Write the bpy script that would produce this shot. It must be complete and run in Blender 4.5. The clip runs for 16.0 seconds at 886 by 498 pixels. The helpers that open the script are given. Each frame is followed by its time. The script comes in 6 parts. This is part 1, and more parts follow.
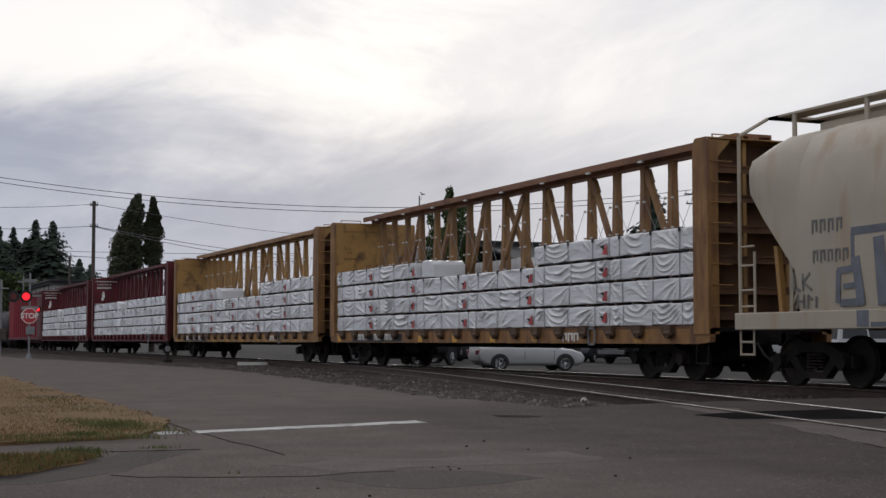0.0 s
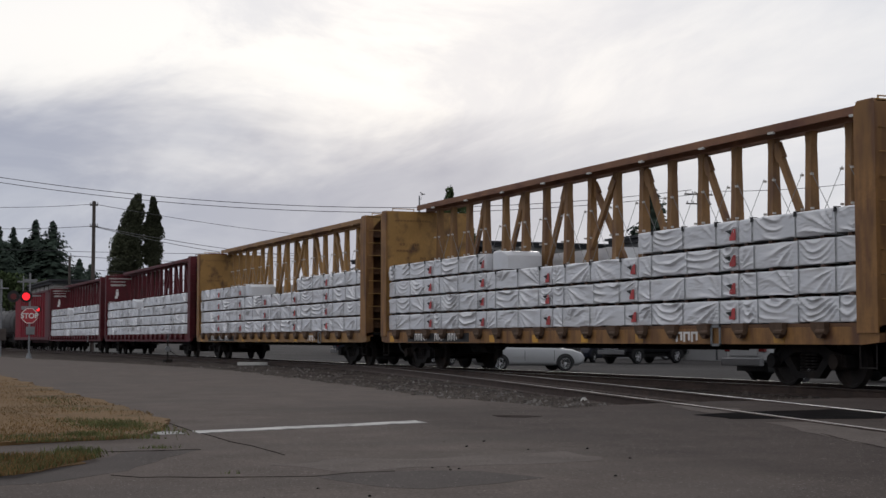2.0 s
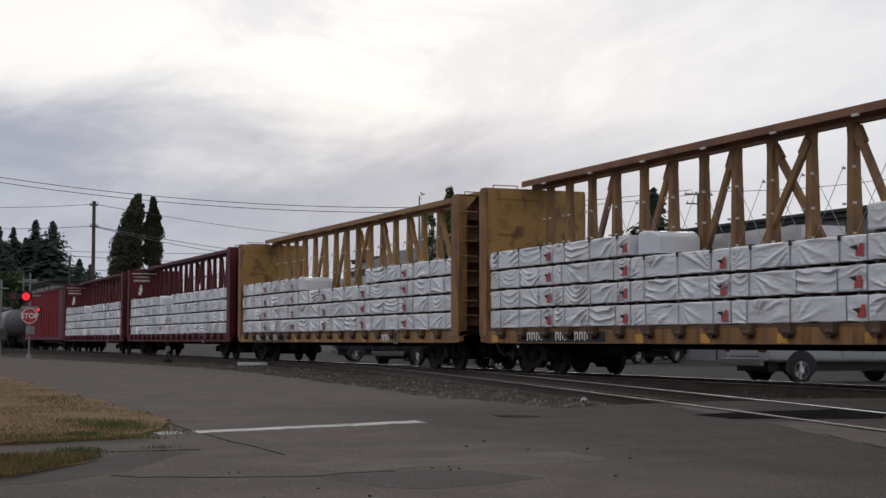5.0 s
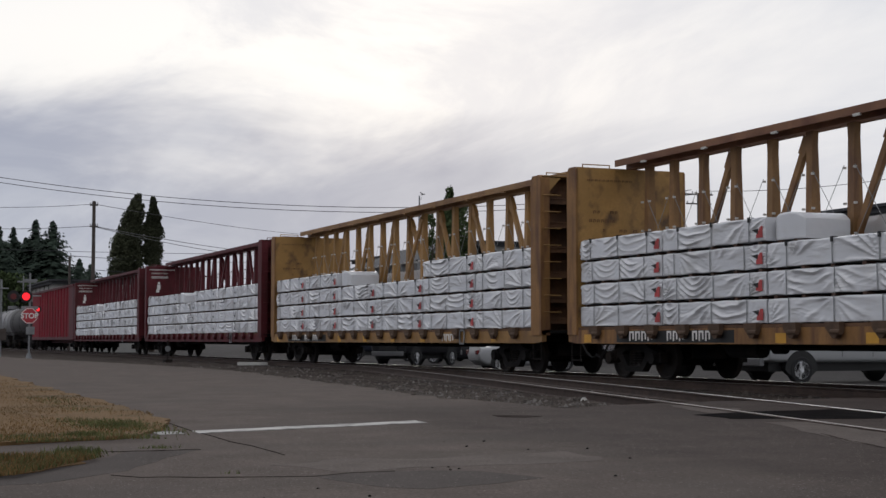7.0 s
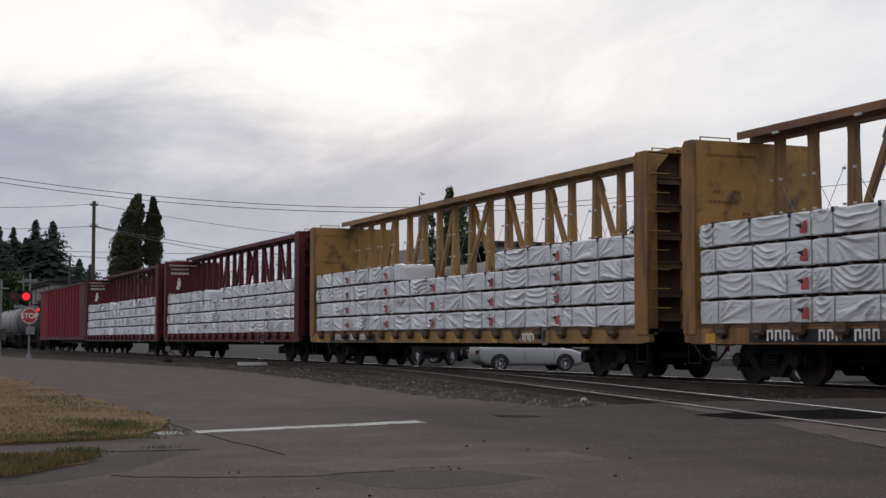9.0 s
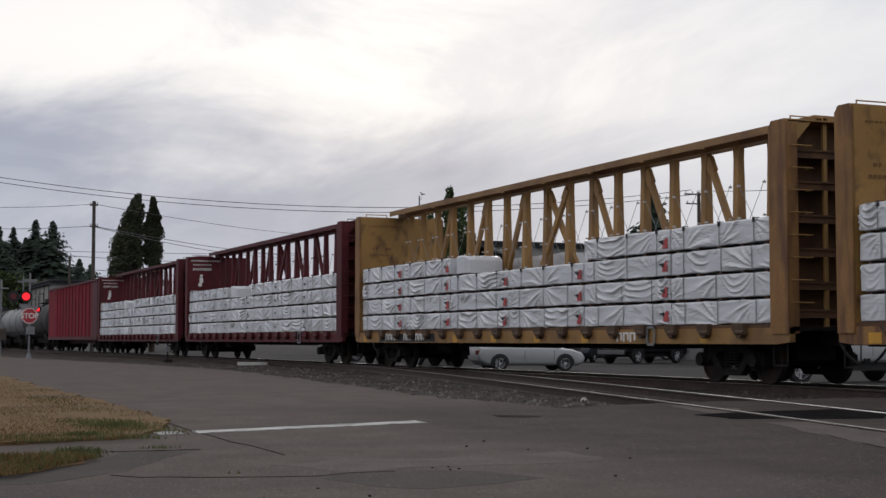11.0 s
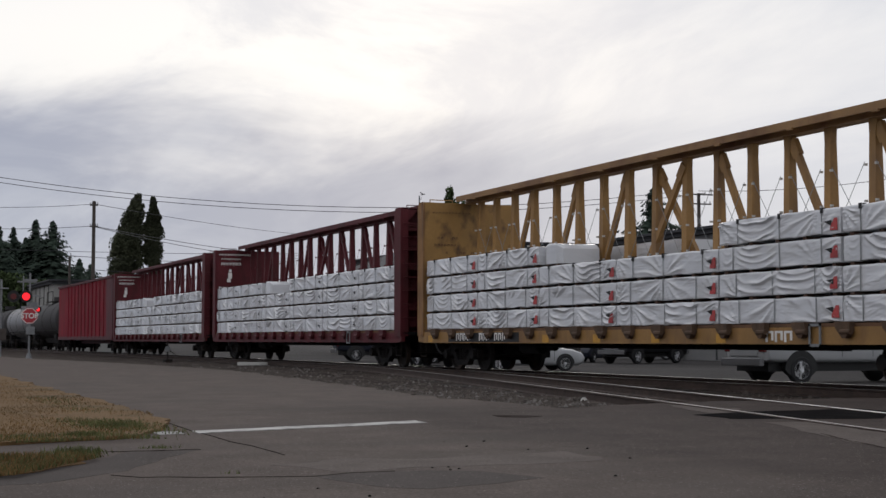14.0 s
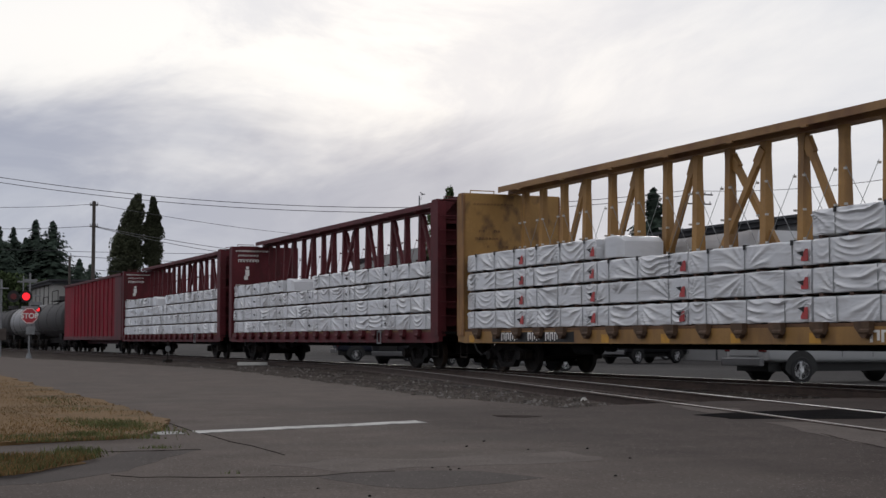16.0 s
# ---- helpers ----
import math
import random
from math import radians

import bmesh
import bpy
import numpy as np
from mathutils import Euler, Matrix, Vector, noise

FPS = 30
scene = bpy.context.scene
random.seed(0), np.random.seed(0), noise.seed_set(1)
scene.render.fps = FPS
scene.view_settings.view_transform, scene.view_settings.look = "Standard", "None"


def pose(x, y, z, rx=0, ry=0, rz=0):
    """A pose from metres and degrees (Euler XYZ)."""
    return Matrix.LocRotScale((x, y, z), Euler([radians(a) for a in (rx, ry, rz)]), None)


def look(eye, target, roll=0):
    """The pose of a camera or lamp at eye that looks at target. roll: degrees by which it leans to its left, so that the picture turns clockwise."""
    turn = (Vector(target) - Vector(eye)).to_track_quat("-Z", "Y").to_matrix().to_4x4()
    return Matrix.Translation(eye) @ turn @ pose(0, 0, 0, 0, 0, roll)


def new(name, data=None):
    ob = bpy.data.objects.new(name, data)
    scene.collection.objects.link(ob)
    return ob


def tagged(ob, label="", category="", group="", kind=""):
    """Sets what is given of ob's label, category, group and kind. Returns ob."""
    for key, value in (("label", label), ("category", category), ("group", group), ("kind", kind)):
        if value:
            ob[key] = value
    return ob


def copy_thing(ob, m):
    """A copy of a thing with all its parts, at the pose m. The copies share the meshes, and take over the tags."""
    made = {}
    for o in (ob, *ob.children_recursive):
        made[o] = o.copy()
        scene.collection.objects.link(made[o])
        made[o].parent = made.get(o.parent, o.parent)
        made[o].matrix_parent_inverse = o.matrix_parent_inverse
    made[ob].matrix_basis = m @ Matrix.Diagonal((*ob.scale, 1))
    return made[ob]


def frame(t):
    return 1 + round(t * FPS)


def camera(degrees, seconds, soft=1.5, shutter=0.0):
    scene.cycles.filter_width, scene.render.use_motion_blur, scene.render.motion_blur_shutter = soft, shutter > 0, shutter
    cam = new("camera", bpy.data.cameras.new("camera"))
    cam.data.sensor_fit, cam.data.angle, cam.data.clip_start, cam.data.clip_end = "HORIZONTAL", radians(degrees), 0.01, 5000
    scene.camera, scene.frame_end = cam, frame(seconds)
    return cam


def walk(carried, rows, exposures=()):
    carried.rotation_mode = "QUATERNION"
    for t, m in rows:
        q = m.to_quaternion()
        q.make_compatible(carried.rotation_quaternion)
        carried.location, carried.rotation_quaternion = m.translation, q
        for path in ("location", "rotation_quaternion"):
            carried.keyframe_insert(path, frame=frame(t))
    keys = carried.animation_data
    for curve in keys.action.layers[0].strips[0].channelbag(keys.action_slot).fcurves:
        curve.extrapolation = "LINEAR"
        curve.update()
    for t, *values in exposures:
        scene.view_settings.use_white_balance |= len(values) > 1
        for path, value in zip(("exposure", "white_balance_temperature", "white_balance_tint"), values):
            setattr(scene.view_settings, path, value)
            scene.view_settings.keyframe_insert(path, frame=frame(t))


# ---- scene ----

# ================= camera: a low tripod beside the crossing =================
FOV, VIEW_AZ, VIEW_UP, EYE_Z, TRACK_Y = 33.60, 22.655, 3.548, 0.86, 17.03
cam = camera(FOV, 16.0, soft=1.5)
_a, _b = radians(VIEW_AZ), radians(VIEW_UP)
EYE = (0.0, 0.0, EYE_Z)
AIM = (-math.cos(_a) * math.cos(_b) * 50, math.sin(_a) * math.cos(_b) * 50, EYE_Z + math.sin(_b) * 50)
walk(cam, [(0, look(EYE, AIM)), (16.0, look(EYE, AIM))], exposures=[(0, 0.0, 6460, 12.5), (16.0, 0.0, 6460, 12.5)])

# ================= sky and sun =================
SUN_AZ, SUN_EL = radians(24.5), radians(17)
SUN = Vector((-math.cos(SUN_AZ) * math.cos(SUN_EL), math.sin(SUN_AZ) * math.cos(SUN_EL), math.sin(SUN_EL)))


def make_world():
    w = bpy.data.worlds.new("overcast_sky")
    scene.world = w
    w.use_nodes = True
    nt = w.node_tree
    n, l = nt.nodes, nt.links
    n.clear()
    out = n.new("ShaderNodeOutputWorld")
    sky = n.new("ShaderNodeTexSky")
    sky.sky_type, sky.sun_disc = "NISHITA", False
    sky.sun_elevation, sky.sun_rotation = SUN_EL, math.atan2(SUN.x, SUN.y)
    sky.dust_density = 3.0
    bg1 = n.new("ShaderNodeBackground")
    bg1.inputs[1].default_value = 0.06
    l.new(sky.outputs[0], bg1.inputs[0])
    tc = n.new("ShaderNodeTexCoord")
    sep = n.new("ShaderNodeSeparateXYZ")
    l.new(tc.outputs["Generated"], sep.inputs[0])

    def math_node(op, a, b=None, clamp=False):
        m = n.new("ShaderNodeMath")
        m.operation, m.use_clamp = op, clamp
        for i, v in enumerate((a, b)):
            if v is None:
                continue
            if isinstance(v, (int, float)):
                m.inputs[i].default_value = v
            else:
                l.new(v, m.inputs[i])
        return m.outputs[0]

    # cloud layer seen from below: coordinates on a flat deck
    up = math_node("MAXIMUM", sep.outputs[2], 0.0)
    den = math_node("ADD", up, 0.16)
    cx = math_node("DIVIDE", sep.outputs[0], den)
    cy = math_node("DIVIDE", sep.outputs[1], den)
    comb = n.new("ShaderNodeCombineXYZ")
    l.new(cx, comb.inputs[0])
    l.new(cy, comb.inputs[1])
    mp = n.new("ShaderNodeMapping")
    mp.inputs["Location"].default_value = (3.1, 1.35, 0.0)
    mp.inputs["Rotation"].default_value = (0, 0, radians(-20))
    mp.inputs["Scale"].default_value = (0.40, 0.9, 1.0)
    l.new(comb.outputs[0], mp.inputs[0])
    big = n.new("ShaderNodeTexNoise")
    big.inputs["Scale"].default_value = 1.1
    big.inputs["Detail"].default_value = 6
    big.inputs["Roughness"].default_value = 0.60
    big.inputs["Distortion"].default_value = 0.5
    l.new(mp.outputs[0], big.inputs["Vector"])
    # the edge of the cloud bank: higher towards the far end of the track
    side = n.new("ShaderNodeVectorMath")
    side.operation = "DOT_PRODUCT"
    side.inputs[1].default_value = (math.sin(_a), math.cos(_a), 0)
    l.new(tc.outputs["Generated"], side.inputs[0])
    edge = math_node("ADD", math_node("MULTIPLY", side.outputs["Value"], -0.10), 0.122)
    above = math_node("DIVIDE", math_node("SUBTRACT", sep.outputs[2], edge), 0.075)
    puff = math_node("MULTIPLY", math_node("SUBTRACT", big.outputs[0], 0.5), 2.6)
    v = math_node("ADD", math_node("ADD", above, puff), 0.5, clamp=True)
    soft = n.new("ShaderNodeMapRange")
    soft.interpolation_type = "SMOOTHSTEP"
    l.new(v, soft.inputs[0])

    def colour_ramp(value, stops):
        r = n.new("ShaderNodeValToRGB")
        e = r.color_ramp.elements
        e[0].position, e[0].color = stops[0][0], (*stops[0][1], 1)
        e[1].position, e[1].color = stops[-1][0], (*stops[-1][1], 1)
        for p, c in stops[1:-1]:
            e.new(p).color = (*c, 1)
        l.new(value, r.inputs[0])
        return r.outputs[0]

    def mix_colour(f, a, b):
        x = n.new("ShaderNodeMix")
        x.data_type = "RGBA"
        l.new(f, x.inputs[0])
        l.new(a, x.inputs[6])
        l.new(b, x.inputs[7])
        return x.outputs[2]

    streak = n.new("ShaderNodeTexNoise")
    streak.inputs["Scale"].default_value = 2.3
    streak.inputs["Detail"].default_value = 7
    streak.inputs["Roughness"].default_value = 0.6
    streak.inputs["Distortion"].default_value = 0.8
    l.new(mp.outputs[0], streak.inputs["Vector"])
    low = colour_ramp(sep.outputs[2], ((0.0, (0.42, 0.485, 0.585)), (0.09, (0.37, 0.42, 0.52)), (0.17, (0.335, 0.375, 0.475))))
    mott = n.new("ShaderNodeMapRange")
    mott.inputs[1].default_value, mott.inputs[2].default_value = 0.42, 0.66
    mott.inputs[3].default_value, mott.inputs[4].default_value = 0.0, 0.40
    l.new(streak.outputs[0], mott.inputs[0])
    pale = colour_ramp(sep.outputs[2], ((0.0, (0.655, 0.70, 0.755)), (1.0, (0.64, 0.68, 0.74))))
    low = mix_colour(mott.outputs[0], low, pale)
    high = colour_ramp(sep.outputs[2], ((0.0, (0.90, 0.905, 0.89)), (0.20, (1.0, 1.0, 0.965)), (0.34, (0.88, 0.89, 0.92)), (0.62, (0.89, 0.91, 0.95)), (1.0, (0.95, 0.97, 1.02))))
    veil = n.new("ShaderNodeTexNoise")
    veil.inputs["Scale"].default_value = 1.5
    veil.inputs["Detail"].default_value = 9
    veil.inputs["Roughness"].default_value = 0.62
    veil.inputs["Distortion"].default_value = 1.2
    l.new(mp.outputs[0], veil.inputs["Vector"])
    thin = n.new("ShaderNodeMapRange")
    thin.interpolation_type = "SMOOTHSTEP"
    thin.inputs[1].default_value, thin.inputs[2].default_value = 0.44, 0.64
    thin.inputs[3].default_value, thin.inputs[4].default_value = 0.0, 0.75
    l.new(veil.outputs[0], thin.inputs[0])
    milky = colour_ramp(sep.outputs[2], ((0.0, (0.71, 0.74, 0.785)), (0.34, (0.69, 0.72, 0.77)), (1.0, (0.88, 0.91, 0.95))))
    high = mix_colour(thin.outputs[0], high, milky)
    # thinner, greyer cloud away from the hidden sun
    dull = n.new("ShaderNodeMapRange")
    dull.inputs[1].default_value, dull.inputs[2].default_value = 0.0, 0.19
    l.new(side.outputs["Value"], dull.inputs[0])
    grey = math_node("MULTIPLY", dull.outputs[0], math_node("MULTIPLY", streak.outputs[0], 1.25, clamp=True), clamp=True)
    dim = colour_ramp(sep.outputs[2], ((0.0, (0.68, 0.725, 0.79)), (0.18, (0.65, 0.69, 0.75)), (0.30, (0.58, 0.63, 0.70)), (1.0, (0.82, 0.86, 0.92))))
    high = mix_colour(grey, high, dim)
    low = mix_colour(math_node("MULTIPLY", dull.outputs[0], 0.8), low, pale)
    sky_colour = mix_colour(soft.outputs[0], low, high)
    bg2 = n.new("ShaderNodeBackground")
    bg2.inputs[1].default_value = SKY_GAIN
    l.new(sky_colour, bg2.inputs[0])
    mix = n.new("ShaderNodeMixShader")
    mix.inputs[0].default_value = 0.96
    l.new(bg1.outputs[0], mix.inputs[1])
    l.new(bg2.outputs[0], mix.inputs[2])
    l.new(mix.outputs[0], out.inputs[0])


SKY_GAIN = 0.97
make_world()
sun = new("sun", bpy.data.lights.new("sun", "SUN"))
sun.data.energy, sun.data.angle, sun.data.color = 0.5, radians(25), (1.0, 0.95, 0.88)
sun.matrix_world = look(SUN * 60, (0, 0, 0))


# ================= materials =================
def mat(name, col, rough=0.7, metal=0.0, var=0.25, scale=2.0, fine=30.0, bump=0.15, dirt=None, dirt_amt=0.5,
        dirt_scale=1.2, dirt_stretch=(1, 1, 1), per_object=0.0, spec=0.4, bump_dist=0.01, grain=None):
    """Base colour broken up at two scales, patches of dirt with noisy edges, and fine relief."""
    m = bpy.data.materials.new(name)
    m.use_nodes = True
    nt = m.node_tree
    n, l = nt.nodes, nt.links
    p = n["Principled BSDF"]
    p.inputs["Roughness"].default_value, p.inputs["Metallic"].default_value = rough, metal
    p.inputs["Specular IOR Level"].default_value = spec
    tc = n.new("ShaderNodeTexCoord")
    src = tc.outputs["Object"]
    info = n.new("ShaderNodeObjectInfo")
    add = n.new("ShaderNodeVectorMath")
    add.operation = "MULTIPLY_ADD"
    comb = n.new("ShaderNodeCombineXYZ")
    for i in range(3):
        l.new(info.outputs["Random"], comb.inputs[i])
    add.inputs[1].default_value = (37, 53, 71)
    l.new(comb.outputs[0], add.inputs[0])
    l.new(src, add.inputs[2])
    src = add.outputs[0]

    def noise_tex(s, detail=4, stretch=None):
        t = n.new("ShaderNodeTexNoise")
        t.inputs["Scale"].default_value, t.inputs["Detail"].default_value = s, detail
        if stretch:
            mp = n.new("ShaderNodeMapping")
            mp.inputs["Scale"].default_value = stretch
            l.new(src, mp.inputs[0])
            l.new(mp.outputs[0], t.inputs["Vector"])
        else:
            l.new(src, t.inputs["Vector"])
        return t.outputs[0]

    def mixc(f, a, b, mode="MIX"):
        x = n.new("ShaderNodeMix")
        x.data_type, x.blend_type = "RGBA", mode
        for sock, v in ((0, f), (6, a), (7, b)):
            if isinstance(v, (int, float)):
                x.inputs[sock].default_value = v
            elif isinstance(v, tuple):
                x.inputs[sock].default_value = (*v, 1)
            else:
                l.new(v, x.inputs[sock])
        return x.outputs[2]

    def ramp(v, lo, hi):
        r = n.new("ShaderNodeMapRange")
        r.inputs[1].default_value, r.inputs[2].default_value = lo, hi
        l.new(v, r.inputs[0])
        return r.outputs[0]

    dark = tuple(c * (1 - var) for c in col)
    lite = tuple(min(1, c * (1 + var)) for c in col)
    c = mixc(ramp(noise_tex(scale), 0.3, 0.7), dark, lite)
    f = noise_tex(fine, 6)
    c = mixc(ramp(f, 0.35, 0.65), c, mixc(0.5, c, tuple(x * (1 - (var if grain is None else grain) * 0.9) for x in col)))
    if dirt:
        d = ramp(noise_tex(dirt_scale, 8, dirt_stretch), 0.62 - 0.25 * dirt_amt, 0.72)
        c = mixc(d, c, dirt)
    if per_object:
        k = n.new("ShaderNodeMapRange")
        k.inputs[3].default_value, k.inputs[4].default_value = 1 - per_object, 1 + per_object
        l.new(info.outputs["Random"], k.inputs[0])
        hsv = n.new("ShaderNodeHueSaturation")
        l.new(k.outputs[0], hsv.inputs["Value"])
        l.new(c, hsv.inputs["Color"])
        c = hsv.outputs[0]
    l.new(c, p.inputs["Base Color"])
    if bump:
        b = n.new("ShaderNodeBump")
        b.inputs["Strength"].default_value, b.inputs["Distance"].default_value = bump, bump_dist
        l.new(f, b.inputs["Height"])
        l.new(b.outputs[0], p.inputs["Normal"])
    return m


def wrap_mat(name, strength):
    """White woven lumber wrap with slack, drooping folds."""
    m = mat(name, (0.575, 0.58, 0.595), rough=0.20, var=0.05, scale=1.5, fine=9, bump=0, spec=0.75,
            dirt=(0.52, 0.52, 0.52), dirt_amt=0.25, dirt_scale=1.6, per_object=0.04)
    nt = m.node_tree
    n, l = nt.nodes, nt.links
    tc = n.new("ShaderNodeTexCoord")
    info = n.new("ShaderNodeObjectInfo")
    comb = n.new("ShaderNodeCombineXYZ")
    for i in range(3):
        l.new(info.outputs["Random"], comb.inputs[i])
    add = n.new("ShaderNodeVectorMath")
    add.operation = "MULTIPLY_ADD"
    add.inputs[1].default_value = (23, 41, 59)
    l.new(comb.outputs[0], add.inputs[0])
    l.new(tc.outputs["Object"], add.inputs[2])
    hs = []
    for rot, sc, nz in ((16, (0.42, 1, 2.6), 1.7), (-20, (0.45, 1, 2.8), 1.9)):
        mp = n.new("ShaderNodeMapping")
        mp.inputs["Rotation"].default_value = (0, radians(rot), 0)
        mp.inputs["Scale"].default_value = sc
        l.new(add.outputs[0], mp.inputs[0])
        t = n.new("ShaderNodeTexNoise")
        t.noise_type = "RIDGED_MULTIFRACTAL"
        t.inputs["Scale"].default_value, t.inputs["Detail"].default_value = nz, 2.0
        t.inputs["Distortion"].default_value = 0.8
        l.new(mp.outputs[0], t.inputs["Vector"])
        hs.append(t.outputs[0])
    mx = n.new("ShaderNodeMath")
    mx.operation = "MAXIMUM"
    l.new(hs[0], mx.inputs[0])
    l.new(hs[1], mx.inputs[1])
    b = n.new("ShaderNodeBump")
    b.inputs["Strength"].default_value, b.inputs["Distance"].default_value = strength, 0.10
    l.new(mx.outputs[0], b.inputs["Height"])
    l.new(b.outputs[0], n["Principled BSDF"].inputs["Normal"])
    return m


def glow_mat(name, col, strength):
    m = bpy.data.materials.new(name)
    m.use_nodes = True
    p = m.node_tree.nodes["Principled BSDF"]
    p.inputs["Base Color"].default_value = (*col, 1)
    p.inputs["Emission Color"].default_value = (*col, 1)
    p.inputs["Emission Strength"].default_value = strength
    return m


M_YEL = mat("ochre_car_paint", (0.285, 0.155, 0.048), rough=0.6, var=0.20, scale=1.1, fine=14, dirt=(0.16, 0.085, 0.035),
            dirt_amt=0.55, dirt_scale=1.3, dirt_stretch=(1.6, 1.6, 0.5), bump=0.08)
M_YELB = mat("scuffed_ochre_bulkhead_paint", (0.30, 0.165, 0.047), rough=0.6, var=0.20, scale=1.1, fine=14, dirt=(0.085, 0.045, 0.022),
             dirt_amt=0.42, dirt_scale=2.6, dirt_stretch=(1.0, 1.0, 0.75), bump=0.08)
M_YEL2 = mat("clean_yellow_paint", (0.55, 0.28, 0.03), rough=0.55, var=0.2, fine=18, dirt=(0.2, 0.1, 0.03), dirt_amt=0.5)
# rust brown, taken darker to hold the shade of the bulkhead end recess
M_RUST = mat("rust_brown_steel", (0.13, 0.065, 0.032), rough=0.8, var=0.3, scale=1.4, dirt=(0.05, 0.025, 0.015), dirt_amt=0.6, dirt_scale=1.2, dirt_stretch=(1, 1, 0.6))
M_CHORD = mat("rust_brown_chord_paint", (0.20, 0.095, 0.05), rough=0.7, var=0.25, scale=0.9, dirt=(0.115, 0.045, 0.028), dirt_amt=0.6)
M_CHORDB = mat("weathered_ochre_chord_paint", (0.26, 0.145, 0.058), rough=0.65, var=0.22, scale=0.9, dirt=(0.15, 0.07, 0.035), dirt_amt=0.5)
M_YELC = mat("lighter_ochre_car_paint", (0.315, 0.180, 0.055), rough=0.6, var=0.2, scale=1.1, fine=14, dirt=(0.18, 0.095, 0.038),
             dirt_amt=0.45, dirt_scale=1.3, dirt_stretch=(1.6, 1.6, 0.5), bump=0.08)
# stained ochre, browned and darkened in colour because the truss stands backlit
M_TRUSS = mat("brown_stained_truss_paint", (0.215, 0.115, 0.043), rough=0.65, var=0.25, scale=1.3, fine=16, dirt=(0.10, 0.047, 0.026),
              dirt_amt=0.65, dirt_scale=1.8, dirt_stretch=(2.0, 2.0, 0.5), bump=0.1)
M_YELD = mat("rust_streaked_ochre_paint", (0.25, 0.125, 0.040), rough=0.65, var=0.25, scale=1.4, fine=16, dirt=(0.095, 0.042, 0.024),
             dirt_amt=0.75, dirt_scale=2.2, dirt_stretch=(2.2, 2.2, 0.4), bump=0.1)
M_RED = mat("oxide_red_car_paint", (0.088, 0.015, 0.019), rough=0.6, spec=0.2, var=0.22, scale=1.0, fine=14, dirt=(0.048, 0.014, 0.014), dirt_amt=0.5,
            dirt_stretch=(1.5, 1.5, 0.5))
M_BRED = mat("faded_bright_red_paint", (0.21, 0.014, 0.026), rough=0.8, spec=0.15, var=0.2, scale=0.8, dirt=(0.11, 0.028, 0.028), dirt_amt=0.7, dirt_stretch=(1.6, 1, 0.3))
M_TAN = mat("faded_beige_grey_paint", (0.36, 0.315, 0.25), rough=0.55, var=0.1, scale=0.7, dirt=(0.30, 0.22, 0.14), dirt_amt=0.4, dirt_scale=0.9,
            dirt_stretch=(2.2, 2.2, 0.35), bump=0.05)
M_DARK = mat("grimy_black_steel", (0.012, 0.011, 0.011), rough=0.9, spec=0.15, var=0.4, scale=3, dirt=(0.026, 0.019, 0.015), dirt_amt=0.5)
M_WHEEL = mat("brown_black_cast_steel", (0.018, 0.015, 0.014), rough=0.8, spec=0.2, var=0.3, scale=4, dirt=(0.04, 0.026, 0.018), dirt_amt=0.3)
M_TANK = mat("grey_tank_paint", (0.048, 0.046, 0.047), rough=0.7, spec=0.2, var=0.15, scale=0.6, dirt=(0.045, 0.042, 0.04), dirt_amt=0.6, dirt_stretch=(1.5, 1, 0.4))
M_TANK2 = mat("pale_grey_tank_paint", (0.18, 0.18, 0.185), rough=0.5, var=0.12, scale=0.6, dirt=(0.10, 0.095, 0.09), dirt_amt=0.5)
M_WRAP = wrap_mat("white_lumber_wrap", 0.12)
M_WRAP2 = wrap_mat("taut_white_lumber_wrap", 0.10)
M_STRAP = mat("grey_strapping", (0.22, 0.23, 0.23), rough=0.5, var=0.2)
M_BLACK = mat("black_print", (0.012, 0.012, 0.012), rough=0.6, var=0.2)
M_PRINT = mat("red_print", (0.42, 0.05, 0.05), rough=0.5, var=0.3, fine=50)
M_DUN = mat("dark_dunnage_timber", (0.085, 0.050, 0.036), rough=0.9, var=0.4, fine=40, per_object=0.2)
M_WHITE = mat("white_stencil_paint", (0.70, 0.68, 0.65), rough=0.6, var=0.25, fine=40)
M_GREYST = mat("grey_stencil_paint", (0.14, 0.135, 0.13), rough=0.6, var=0.25, fine=40)
M_BLUE = mat("slate_blue_spray_paint", (0.12, 0.13, 0.155), rough=0.5, var=0.3, scale=3)
M_RAILTOP = mat("polished_rail_head", (0.48, 0.47, 0.46), rough=0.38, metal=1.0, var=0.1, bump=0.02)
M_RAILDULL = mat("dull_rail_head", (0.15, 0.135, 0.13), rough=0.5, metal=0.8, var=0.2, bump=0.05)
M_RAIL = mat("rusty_rail_web", (0.048, 0.031, 0.024), rough=0.85, var=0.35, scale=5)
M_TIE = mat("creosoted_tie", (0.034, 0.027, 0.023), rough=0.95, var=0.4, fine=30, bump=0.4, per_object=0.25)
M_ASPH = mat("worn_grey_asphalt", (0.098, 0.079, 0.069), rough=0.9, var=0.16, scale=1.6, fine=60, grain=0.85, bump=0.7, bump_dist=0.006,
             dirt=(0.068, 0.057, 0.051), dirt_amt=0.45, dirt_scale=0.45, dirt_stretch=(1.6, 0.8, 1), spec=0.06)
M_ASPH2 = mat("dark_patched_asphalt", (0.064, 0.054, 0.050), rough=0.9, var=0.13, scale=1.6, fine=60, grain=0.6, bump=0.4, bump_dist=0.006,
              dirt=(0.055, 0.05, 0.046), dirt_amt=0.3, dirt_scale=0.6, spec=0.06)
